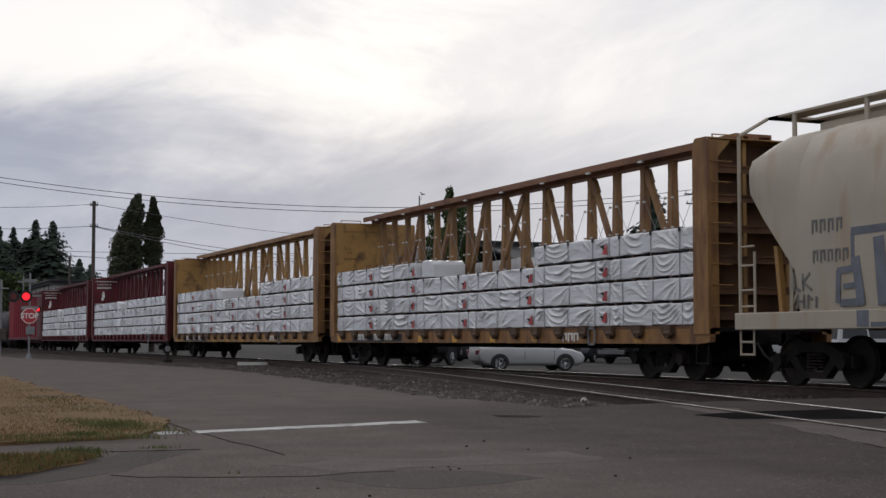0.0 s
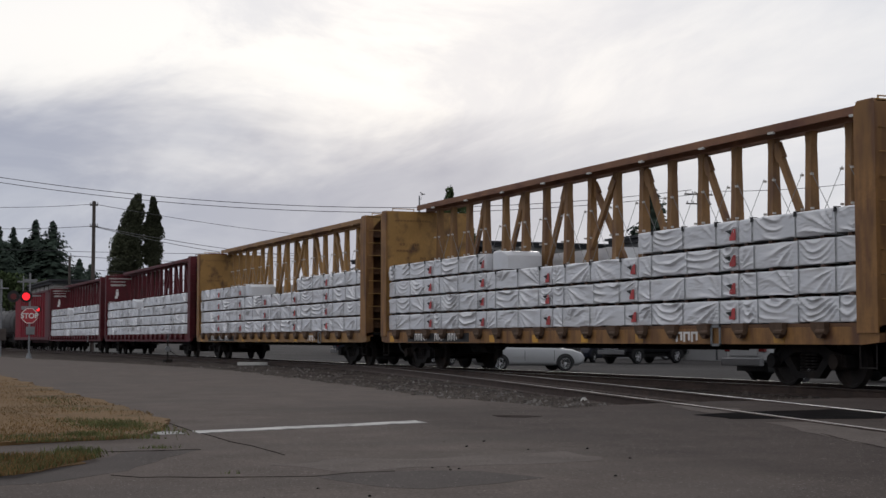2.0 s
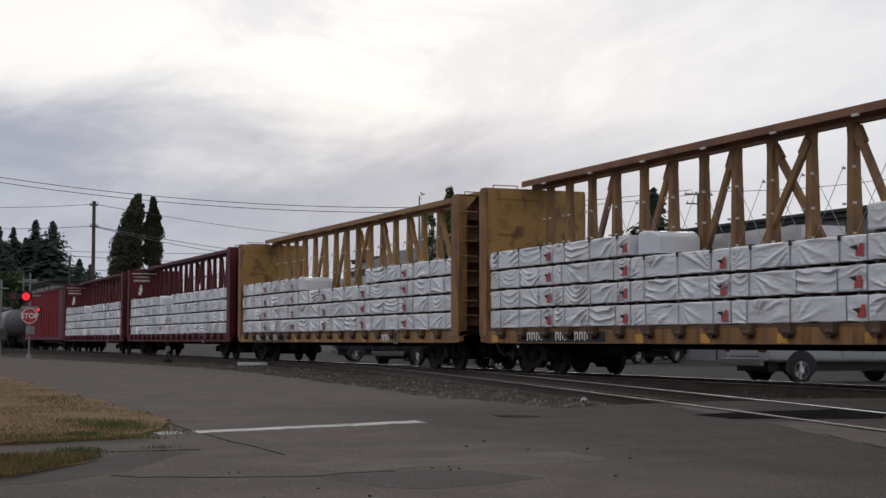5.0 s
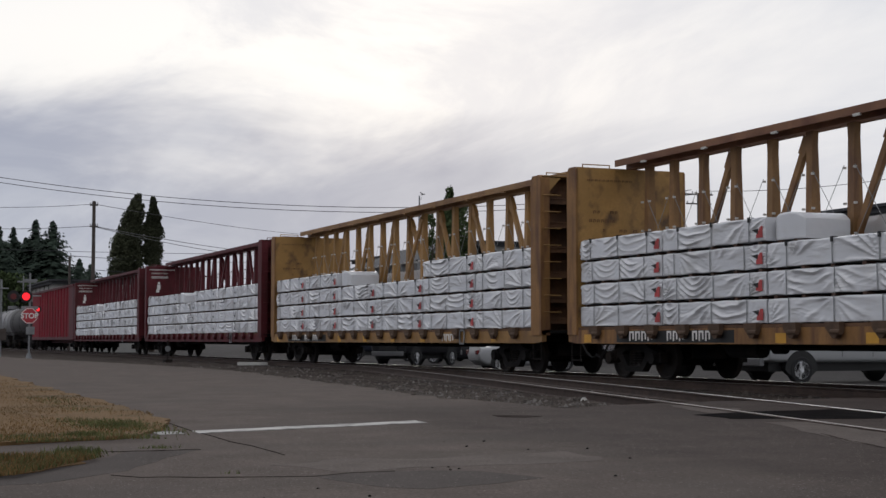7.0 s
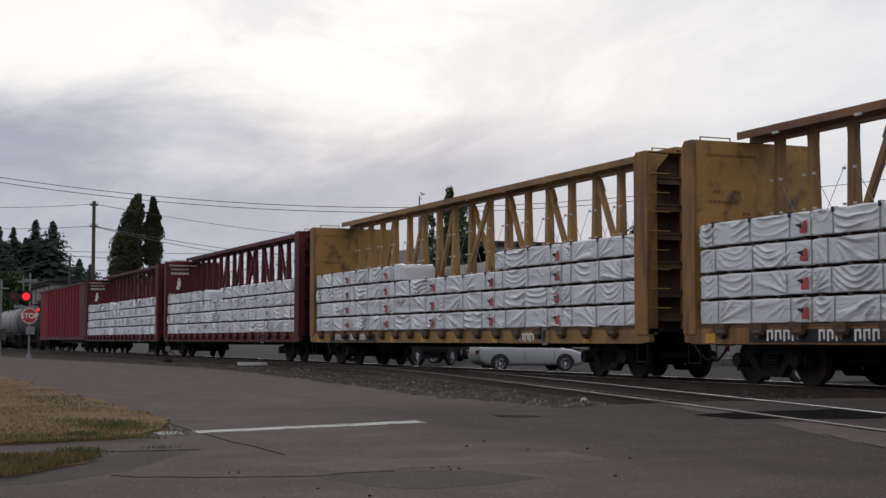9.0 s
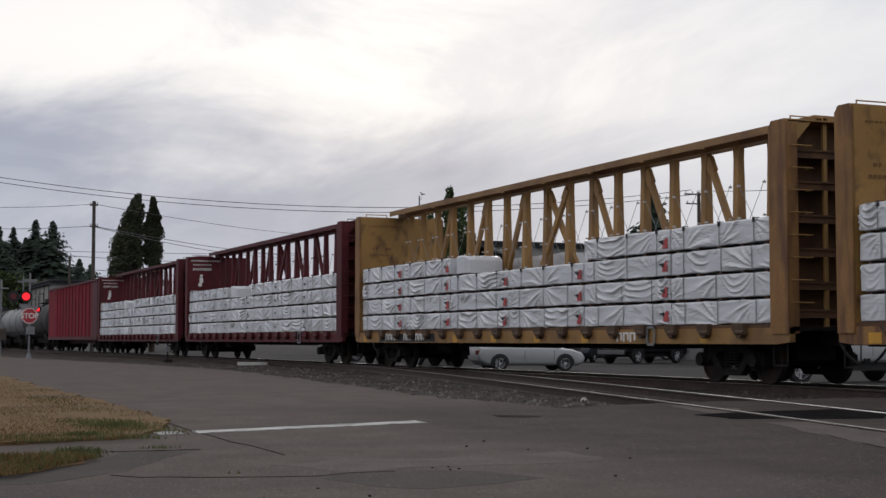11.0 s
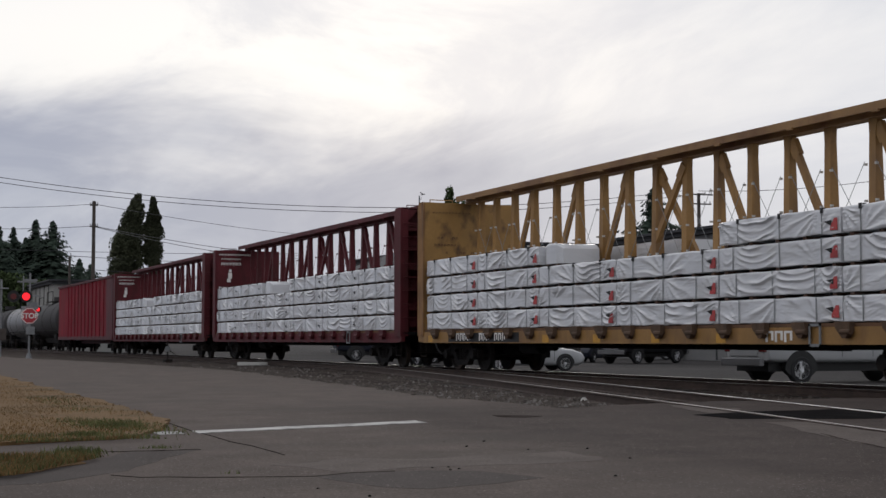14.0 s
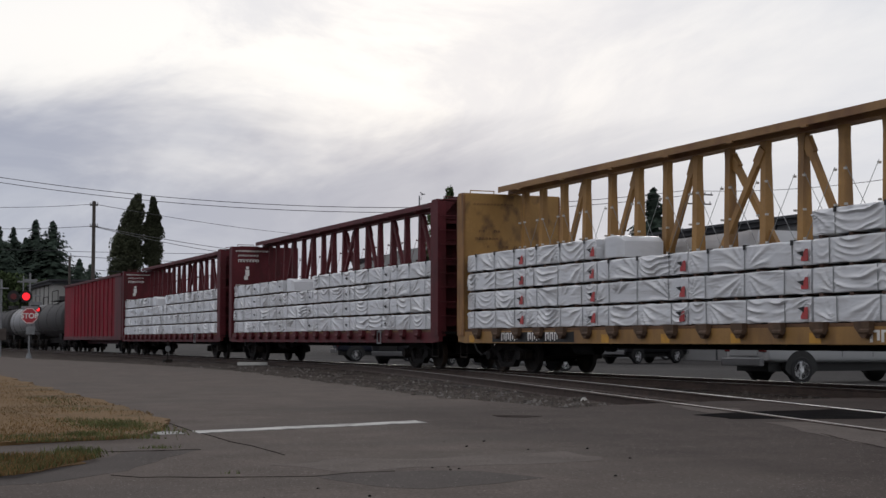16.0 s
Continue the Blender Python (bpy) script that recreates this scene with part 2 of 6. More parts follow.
M_PALE = mat("pale_stone_chips", (0.19, 0.172, 0.156), rough=0.95, var=0.3, scale=8, bump=0, spec=0.05)
M_CHIP = mat("pale_ballast_chips", (0.155, 0.143, 0.132), rough=0.95, var=0.4, scale=8, bump=0, spec=0.05)
M_CRACK = mat("dirt_filled_crack", (0.050, 0.042, 0.038), rough=1.0, var=0.5, scale=9, bump=0.5, bump_dist=0.004, spec=0.0)
M_ASPH3 = mat("paler_worn_asphalt", (0.108, 0.090, 0.080), rough=0.9, var=0.16, scale=2.2, fine=60, grain=0.7, bump=0.8, bump_dist=0.006,
              dirt=(0.088, 0.076, 0.070), dirt_amt=0.5, dirt_scale=0.5, spec=0.06)
M_TAR = mat("black_crack_sealer", (0.016, 0.015, 0.015), rough=1.0, var=0.3, spec=0.0)
M_LINE = mat("worn_white_road_paint", (0.42, 0.41, 0.39), rough=0.9, spec=0.1, var=0.22, scale=3, fine=16, dirt=(0.12, 0.115, 0.11), dirt_amt=0.55, dirt_scale=5)
M_STONE = mat("grey_ballast_stone", (0.078, 0.065, 0.056), rough=0.95, var=0.4, scale=6, fine=40, bump=0.4, per_object=0.35)
M_DRY = mat("dry_straw_grass", (0.150, 0.092, 0.044), rough=0.95, var=0.25, scale=0.9, fine=22, bump=0.7, bump_dist=0.03,
            dirt=(0.075, 0.055, 0.030), dirt_amt=0.6, dirt_scale=0.9, spec=0.1)
M_BLADE = mat("straw_blades", (0.185, 0.115, 0.050), rough=0.9, var=0.4, scale=1.2, bump=0, spec=0.1)
M_GREEN = mat("green_weeds", (0.10, 0.112, 0.045), rough=0.9, var=0.4, scale=2, bump=0, spec=0.1)
M_CONIF = mat("dark_conifer_needles", (0.034, 0.048, 0.036), rough=0.95, var=0.5, scale=0.4, bump=0, spec=0.1)
M_LEAF = mat("poplar_leaves", (0.062, 0.068, 0.040), rough=0.85, var=0.5, scale=0.35, bump=0, spec=0.15)
M_LEAF2 = mat("maple_leaves", (0.065, 0.090, 0.038), rough=0.85, var=0.45, scale=0.3, bump=0, spec=0.15)
M_BARK = mat("grey_bark", (0.07, 0.055, 0.045), rough=0.95, var=0.4, scale=3)
M_POLE = mat("weathered_pole_wood", (0.075, 0.062, 0.055), rough=0.95, var=0.3, scale=2)
M_WIRE = mat("dark_cable", (0.03, 0.03, 0.032), rough=0.7, var=0.1, bump=0)
M_GALV = mat("galvanised_steel", (0.20, 0.205, 0.21), rough=0.5, metal=0.4, var=0.15)
M_BWALL = mat("grey_painted_block_wall", (0.15, 0.15, 0.15), rough=0.9, var=0.12, scale=0.4)
M_BWALL2 = mat("pale_siding", (0.27, 0.265, 0.25), rough=0.85, var=0.12, scale=0.4)
M_ROOF = mat("charcoal_roofing", (0.045, 0.046, 0.05), rough=0.9, var=0.2, scale=0.6)
M_SIGN = mat("stop_sign_red", (0.38, 0.03, 0.04), rough=0.45, var=0.1)
M_BUMP = mat("dull_grey_bumper", (0.13, 0.13, 0.133), rough=0.45, metal=0.3, var=0.15)
M_SILV = mat("silver_car_paint", (0.33, 0.335, 0.34), rough=0.42, metal=0.3, var=0.04, bump=0)
M_WCAR = mat("white_car_paint", (0.55, 0.55, 0.56), rough=0.35, var=0.05, bump=0)
M_BCAR = mat("black_car_paint", (0.010, 0.010, 0.012), rough=0.35, spec=0.2, var=0.05, bump=0)
M_NCAR = mat("navy_car_paint", (0.014, 0.016, 0.025), rough=0.35, spec=0.2, var=0.05, bump=0)
M_GLASS = mat("tinted_car_glass", (0.012, 0.013, 0.015), rough=0.12, var=0.02, bump=0, spec=0.3)
M_TYRE = mat("tyre_rubber", (0.018, 0.018, 0.019), rough=0.9, var=0.2)
M_RIM = mat("alloy_rim", (0.72, 0.72, 0.74), rough=0.35, metal=0.2, var=0.1, bump=0)
M_CHROME = mat("chrome_trim", (0.7, 0.7, 0.72), rough=0.15, metal=1.0, var=0.05, bump=0)
M_LAMP = mat("lamp_lens", (0.16, 0.16, 0.16), rough=0.3, var=0.1, bump=0)
M_TAIL = mat("red_tail_lens", (0.13, 0.015, 0.015), rough=0.25, var=0.1, bump=0)
M_CONC = mat("pale_concrete", (0.50, 0.49, 0.46), rough=0.9, var=0.15, scale=2)
M_REDGLOW = glow_mat("lit_red_lens", (1.0, 0.012, 0.02), 1.5)
M_REDOFF = mat("unlit_red_lens", (0.10, 0.012, 0.012), rough=0.4, var=0.1)


def ground_mat():
    """Brown-grey ballast along the rails, asphalt-grey lot beyond, dry soil elsewhere."""
    m = mat("ballast_and_soil", (0.042, 0.033, 0.028), rough=0.95, var=0.32, scale=0.8, fine=18, bump=0.9, bump_dist=0.03,
            dirt=(0.075, 0.065, 0.055), dirt_amt=0.4, dirt_scale=1.6, spec=0.05)
    nt = m.node_tree
    n, l = nt.nodes, nt.links
    p = n["Principled BSDF"]
    old = p.inputs["Base Color"].links[0].from_socket
    tc = n.new("ShaderNodeTexCoord")
    sep = n.new("ShaderNodeSeparateXYZ")
    l.new(tc.outputs["Object"], sep.inputs[0])
    nz = n.new("ShaderNodeTexNoise")
    nz.inputs["Scale"].default_value, nz.inputs["Detail"].default_value = 0.35, 5
    l.new(tc.outputs["Object"], nz.inputs["Vector"])
    ad = n.new("ShaderNodeMath")
    ad.operation = "MULTIPLY_ADD"
    ad.inputs[1].default_value = 2.2
    l.new(nz.outputs[0], ad.inputs[0])
    l.new(sep.outputs[1], ad.inputs[2])
    mr = n.new("ShaderNodeMapRange")
    mr.inputs[1].default_value, mr.inputs[2].default_value = 21.6, 22.4
    l.new(ad.outputs[0], mr.inputs[0])
    fine = n.new("ShaderNodeTexNoise")
    fine.inputs["Scale"].default_value, fine.inputs["Detail"].default_value = 0.12, 6
    l.new(tc.outputs["Object"], fine.inputs["Vector"])
    cr = n.new("ShaderNodeValToRGB")
    cr.color_ramp.elements[0].position, cr.color_ramp.elements[0].color = 0.35, (0.038, 0.036, 0.035, 1)
    cr.color_ramp.elements[1].position, cr.color_ramp.elements[1].color = 0.7, (0.054, 0.051, 0.050, 1)
    l.new(fine.outputs[0], cr.inputs[0])
    mx = n.new("ShaderNodeMix")
    mx.data_type = "RGBA"
    l.new(mr.outputs[0], mx.inputs[0])
    l.new(old, mx.inputs[6])
    l.new(cr.outputs[0], mx.inputs[7])
    l.new(mx.outputs[2], p.inputs["Base Color"])
    return m


M_GROUND = ground_mat()


def darken_street(m):
    """Darker asphalt on the crossing street, with an uneven border."""
    n, l = m.node_tree.nodes, m.node_tree.links
    p = n["Principled BSDF"]
    old = p.inputs["Base Color"].links[0].from_socket
    tc = n.new("ShaderNodeTexCoord")
    sep = n.new("ShaderNodeSeparateXYZ")
    l.new(tc.outputs["Object"], sep.inputs[0])
    nz = n.new("ShaderNodeTexNoise")
    nz.inputs["Scale"].default_value, nz.inputs["Detail"].default_value = 0.5, 7
    l.new(tc.outputs["Object"], nz.inputs["Vector"])
    def clamp01(value, lo, hi):
        r = n.new("ShaderNodeMapRange")
        r.inputs[1].default_value, r.inputs[2].default_value = lo, hi
        l.new(value, r.inputs[0])
        return r.outputs[0]
    sh = n.new("ShaderNodeMath")
    sh.operation = "MULTIPLY_ADD"
    sh.inputs[1].default_value = 3.0
    l.new(nz.outputs[0], sh.inputs[0])
    l.new(sep.outputs[1], sh.inputs[2])
    mul = n.new("ShaderNodeMath")
    mul.operation = "MULTIPLY"
    l.new(clamp01(sh.outputs[0], 6.0, 7.6), mul.inputs[0])
    l.new(clamp01(sep.outputs[0], -19.0, -16.5), mul.inputs[1])
    mx = n.new("ShaderNodeMix")
    mx.data_type, mx.blend_type = "RGBA", "MULTIPLY"
    l.new(mul.outputs[0], mx.inputs[0])
    l.new(old, mx.inputs[6])
    mx.inputs[7].default_value = (0.62, 0.61, 0.62, 1)
    l.new(mx.outputs[2], p.inputs["Base Color"])


darken_street(M_ASPH)


# ================= mesh helpers =================
def box(bm, x0, x1, y0, y1, z0, z1):
    v = [bm.verts.new((x, y, z)) for x in (x0, x1) for y in (y0, y1) for z in (z0, z1)]
    for f in ((0, 1, 3, 2), (4, 6, 7, 5), (0, 4, 5, 1), (2, 3, 7, 6), (0, 2, 6, 4), (1, 5, 7, 3)):
        bm.faces.new([v[i] for i in f])
    return v


def tube(bm, p0, p1, r0, r1=None, seg=10, caps=True):
    """A round bar from p0 to p1."""
    r1 = r0 if r1 is None else r1
    p0, p1 = Vector(p0), Vector(p1)
    d = (p1 - p0).normalized()
    u = d.orthogonal().normalized()
    w = d.cross(u)
    rings = []
    for p, r in ((p0, r0), (p1, r1)):
        rings.append([bm.verts.new(p + (u * math.cos(2 * math.pi * i / seg) + w * math.sin(2 * math.pi * i / seg)) * r) for i in range(seg)])
    for i in range(seg):
        j = (i + 1) % seg
        bm.faces.new((rings[0][i], rings[0][j], rings[1][j], rings[1][i]))
    if caps:
        bm.faces.new(rings[0][::-1])
        bm.faces.new(rings[1])


def beam(bm, p0, p1, w, d, side=(0, 1, 0)):
    """A rectangular bar from p0 to p1; w across, d along side."""
    p0, p1, s = Vector(p0), Vector(p1), Vector(side).normalized()
    ax = (p1 - p0).normalized()
    t = ax.cross(s).normalized()
    q = [bm.verts.new(p + t * (w / 2 * a) + s * (d / 2 * b)) for p in (p0, p1) for a, b in ((-1, -1), (1, -1), (1, 1), (-1, 1))]
    for f in ((0, 1, 2, 3), (7, 6, 5, 4), (0, 4, 5, 1), (1, 5, 6, 2), (2, 6, 7, 3), (3, 7, 4, 0)):
        bm.faces.new([q[i] for i in f])


def loft(bm, rings, close=True):
    """Skin through rings of equal length."""
    vs = [[bm.verts.new(p) for p in r] for r in rings]
    k = len(vs[0])
    for a, b in zip(vs, vs[1:]):
        for i in range(k if close else k - 1):
            j = (i + 1) % k
            bm.faces.new((a[i], a[j], b[j], b[i]))
    if close:
        bm.faces.new(vs[0][::-1])
        bm.faces.new(vs[-1])
    return vs


def prism(bm, pts, y0, y1):
    """A side profile of (x, z) points, extruded across y."""
    loft(bm, [[(x, y0, z) for x, z in pts], [(x, y1, z) for x, z in pts]])


def mesh_of(name, bm, material, smooth=False, bevel=0.0):
    if bevel:
        bmesh.ops.bevel(bm, geom=bm.edges[:], offset=bevel, segments=1, affect="EDGES", clamp_overlap=True)
    bmesh.ops.recalc_face_normals(bm, faces=bm.faces[:])
    me = bpy.data.meshes.new(name)
    bm.to_mesh(me)
    bm.free()
    me.materials.append(material)
    if smooth:
        for f in me.polygons:
            f.use_smooth = True
        me.set_sharp_from_angle(angle=radians(40))
    return me


def part(name, bm, material, parent, label="", smooth=False, bevel=0.0):
    ob = new(name, mesh_of(name, bm, material, smooth, bevel))
    ob.parent = parent
    if label:
        ob["label"] = label
    return ob


def twin(ob, m, parent=None):
    """The same mesh once more, as a part of the same thing."""
    o = new(ob.name.split(".")[0], ob.data)
    o.parent = parent or ob.parent
    o.matrix_basis = m
    if "label" in ob:
        o["label"] = ob["label"]
    return o


def thing(name, label, category, group="", m=None):
    ob = tagged(new(name), label, category, group)
    if m is not None:
        ob.matrix_basis = m
    return ob


def solid(name, bm, material, label, category="", kind="", group="", smooth=False, bevel=0.0):
    return tagged(new(name, mesh_of(name, bm, material, smooth, bevel)), label, category, group, kind)


def bmn():
    return bmesh.new()


rng = random.Random(7)


def fbm(x, y, s=1.0):
    return noise.noise(Vector((x * s, y * s, 3.3)))


def place(px_az, dist, z=0.0):
    """A point at a bearing (degrees to the right of the track's far direction) and a ground distance."""
    a = radians(px_az)
    return Vector((-math.cos(a) * dist, math.sin(a) * dist, z))


# ================= the ground =================
def ground_z(x, y):
    if y < 8.2:
        z = -0.025
    elif y < 20.6:
        k = min(1, (y - 8.2) / 3.6)
        z = -0.025 - 0.135 * k + 0.035 * fbm(x, y, 0.9) * k + 0.02 * fbm(x, y, 3.0) * k
    else:
        z = -0.16 - 0.24 * min(1, (y - 20.6) / 1.6)
    if x > -17.6 and y < 21:
        z = -0.06
    return z


def make_ground():
    xs = [-3500, -1800, -900, -500, -300, -220, -180] + [-150 + i * 1.0 for i in range(90)] + [-60 + 0.4 * i for i in range(151)] + [4, 12, 40, 150, 600, 2500]
    ys = [-2500, -800, -250, -80, -30, -12, -4, 0, 3, 5, 7] + [8 + 0.35 * i for i in range(44)] + [24, 27, 32, 40, 55, 80, 120, 200, 400, 900, 2500]
    verts = [(x, y, ground_z(x, y)) for x in xs for y in ys]
    k = len(ys)
    faces = [(i * k + j, (i + 1) * k + j, (i + 1) * k + j + 1, i * k + j + 1) for i in range(len(xs) - 1) for j in range(k - 1)]
    me = bpy.data.meshes.new("ground")
    me.from_pydata(verts, [], faces)
    me.materials.append(M_GROUND)
    return tagged(new("ground", me), "brown-grey ballast, soil and parking lot ground", "ground", kind="structure")


ground = make_ground()


def sheet(name, pts, z, material, label, category, kind="structure", step=0.5, wob=0.05, thick=0.06, seed=0):
    """A thin slab with an uneven outline."""
    out = []
    for (x0, y0), (x1, y1) in zip(pts, pts[1:] + pts[:1]):
        d = math.hypot(x1 - x0, y1 - y0)
        k = max(1, min(160, int(d / step)))
        for i in range(k):
            t = i / k
            x, y = x0 + (x1 - x0) * t, y0 + (y1 - y0) * t
            w = wob if 0 < d < 200 else 0
            out.append((x + w * fbm(x + seed, y, 1.7) * 2, y + w * fbm(x, y + seed + 9, 1.7) * 2))
    bm = bmn()
    top = [bm.verts.new((x, y, z)) for x, y in out]
    low = [bm.verts.new((x, y, z - thick)) for x, y in out]
    f = bm.faces.new(top)
    for i in range(len(top)):
        j = (i + 1) % len(top)
        bm.faces.new((top[i], low[i], low[j], top[j]))
    bmesh.ops.triangulate(bm, faces=[f])
    return solid(name, bm, material, label, category, kind)


road = sheet("road", [(-330, 3.5), (-36, 3.62), (-21.6, 3.42), (-14.8, 3.18), (-13.1, 2.5), (-12.4, -30), (60, -30), (60, 20.0), (-17.2, 20.0), (-17.8, 14.0),
                      (-17.5, 10.6), (-16.6, 8.7), (-20.0, 8.45), (-29.0, 9.4), (-41.5, 10.6), (-55, 10.0), (-73, 8.3), (-330, 7.8)],
             0.0, M_ASPH, "worn grey asphalt road beside the railway", "road", step=0.3, wob=0.13)

# ================= rails and ties =================
RAIL_Z = 0.022
DIV0, DIV1, DIV_SLOPE = -53.0, -37.5, 0.19


def siding_y(x):
    """Centre line of the diverging track, and its slope."""
    if x < DIV0:
        return TRACK_Y, 0.0
    if x < DIV1:
        u = x - DIV0
        k = DIV_SLOPE / (DIV1 - DIV0)
        return TRACK_Y - 0.5 * k * u * u, -k * u
    u = x - DIV1
    return TRACK_Y - 0.5 * DIV_SLOPE * (DIV1 - DIV0) - DIV_SLOPE * u - 0.0009 * u * u, -DIV_SLOPE - 0.0018 * u


RAIL_PROFILE = [(-0.07, -0.17), (0.07, -0.17), (0.07, -0.155), (0.012, -0.135), (0.012, -0.04), (0.036, -0.03), (0.036, -0.004), (-0.036, -0.004), (-0.036, -0.03),
                (-0.012, -0.04), (-0.012, -0.135), (-0.07, -0.155)]


def rail(parent, pts, label="rusty steel rail with a polished head", head=None):
    bm = bmn()
    rings, tops = [], []
    for i, (x, y) in enumerate(pts):
        a, b = pts[max(0, i - 1)], pts[min(len(pts) - 1, i + 1)]
        d = Vector((b[0] - a[0], b[1] - a[1])).normalized()
        nx, ny = -d.y, d.x
        rings.append([(x + nx * o, y + ny * o, z) for o, z in RAIL_PROFILE])
        tops.append([(x + nx * o, y + ny * o, z) for o, z in ((-0.026, -0.004), (0.026, -0.004), (0.020, 0.0), (-0.020, 0.0))])
    loft(bm, rings)
    web = part("rail", bm, M_RAIL, parent, label)
    bm = bmn()
    loft(bm, tops)
    part("rail_head", bm, head or M_RAILTOP, web, "worn running surface")


main_track = thing("railway_track", "main railway track with rusty rails on dark timber ties", "railway track", m=pose(0, 0, RAIL_Z))
tagged(main_track, kind="structure")
for o in (-0.755, 0.755):
    rail(main_track, [(x, TRACK_Y + o) for x in [-330, -200] + list(range(-150, 31, 6)) + [60]])
side_track = thing("siding_track", "diverging siding track set flush into the crossing asphalt", "railway track", m=pose(0, 0, RAIL_Z))
tagged(side_track, kind="structure")
sx = [DIV0 + 0.8 * i for i in range(90)]
rail(side_track, [(x, siding_y(x)[0] - 0.80) for x in sx if x < 14], "rusty rail with a dull worn head", M_RAILDULL)
rail(side_track, [(x, siding_y(x)[0] + 0.755) for x in sx if -38.6 < x < 14])
rail(side_track, [(x, siding_y(x)[0] + 0.69) for x in sx if x < -39.4], "dark switch point rail")


def make_ties():
    bm = bmn()
    box(bm, -0.115, 0.115, -1.3, 1.3, -0.33, -0.165)
    tie = mesh_of("tie", bm, M_TIE, bevel=0.012)
    x = -118.0
    while x < -17.9:
        o = new("tie", tie)
        o.parent = main_track
        o.matrix_basis = pose(x, TRACK_Y + rng.uniform(-0.04, 0.04), rng.uniform(-0.006, 0.004), 0, 0, rng.uniform(-1.2, 1.2))
        if x > DIV1 + 1:
            o = new("tie", tie)
            o.parent = side_track
            y, s = siding_y(x + 0.15)
            o.matrix_basis = pose(x + 0.15, y, rng.uniform(-0.012, -0.004), 0, 0, math.degrees(math.atan(s)))
        x += 0.53

make_ties()

# ================= the train's timing =================
S_ROWS = [(0, -49.16), (2, -44.22), (4, -39.28), (6, -34.34), (8, -29.40), (9, -26.93), (10, -24.47), (10.5, -23.25), (11, -22.11), (11.5, -21.12),
          (12, -20.18), (12.5, -19.25), (13, -18.37), (13.5, -17.50), (14, -16.66), (14.5, -15.85), (15, -15.10), (15.5, -14.42), (16, -13.77)]


def train_s(t):
    for (t0, s0), (t1, s1) in zip(S_ROWS, S_ROWS[1:]):
        if t <= t1:
            return s0 + (s1 - s0) * (t - t0) / (t1 - t0)
    return S_ROWS[-1][1]


RIDES, WHEELS = [], []      # (thing, x, y, z on the train), (wheelset, x on its car)
WHEEL_R = 0.46


# ================= running gear =================
def wheelset_mesh():
    bm = bmn()
    seg = 28
    for sgn in (-1, 1):
        prof = [(0.07, 0.69), (0.12, 0.66), (0.40, 0.70), (0.42, 0.685), (WHEEL_R - 0.005, 0.69), (WHEEL_R + 0.0, 0.76), (WHEEL_R - 0.01, 0.81), (0.41, 0.815), (0.38, 0.765), (0.16, 0.755), (0.14, 0.83), (0.0, 0.84)]
        vs = []
        for r, y in prof:
            vs.append([bm.verts.new((r * math.cos(2 * math.pi * i / seg), sgn * y, r * math.sin(2 * math.pi * i / seg))) for i in range(seg)] if r > 0 else [bm.verts.new((0, sgn * y, 0))])
        for a, b in zip(vs, vs[1:]):
            for i in range(seg):
                j = (i + 1) % seg
                bm.faces.new((a[i], a[j], b[j], b[i]) if len(b) > 1 else (a[i], a[j], b[0]))
    tube(bm, (0, -0.72, 0), (0, 0.72, 0), 0.08, seg=12)
    return mesh_of("wheelset", bm, M_WHEEL, smooth=True)


WHEELSET = wheelset_mesh()


def truck_frame_mesh():
    """One cast side frame with its axle boxes, springs and friction wedge."""
    bm = bmn()
    prism(bm, [(-1.12, 0.36), (-1.12, 0.56), (-0.75, 0.64), (-0.35, 0.80), (0.35, 0.80), (0.75, 0.64), (1.12, 0.56), (1.12, 0.36), (0.78, 0.36), (0.68, 0.46), (0.42, 0.58), (0.30, 0.62),
               (-0.30, 0.62), (-0.42, 0.58), (-0.68, 0.46), (-0.78, 0.36)], -0.09, 0.09)
    prism(bm, [(-0.70, 0.50), (-0.48, 0.54), (-0.26, 0.28), (0.26, 0.28), (0.48, 0.54), (0.70, 0.50), (0.34, 0.16), (-0.34, 0.16)], -0.08, 0.08)
    for x in (-0.9, 0.9):
        tube(bm, (x, -0.2, 0.46), (x, 0.05, 0.46), 0.13, seg=14)
        box(bm, x - 0.14, x + 0.14, -0.12, 0.1, 0.40, 0.60)
    return mesh_of("side_frame", bm, M_DARK)


def springs_mesh():
    bm = bmn()
    for x in (-0.17, 0.0, 0.17):
        for i in range(6):
            tube(bm, (x, 0, 0.29 + i * 0.055), (x, 0, 0.315 + i * 0.055), 0.075, seg=10)
    return mesh_of("spring_nest", bm, M_WHEEL)


SIDE_FRAME, SPRINGS = truck_frame_mesh(), springs_mesh()


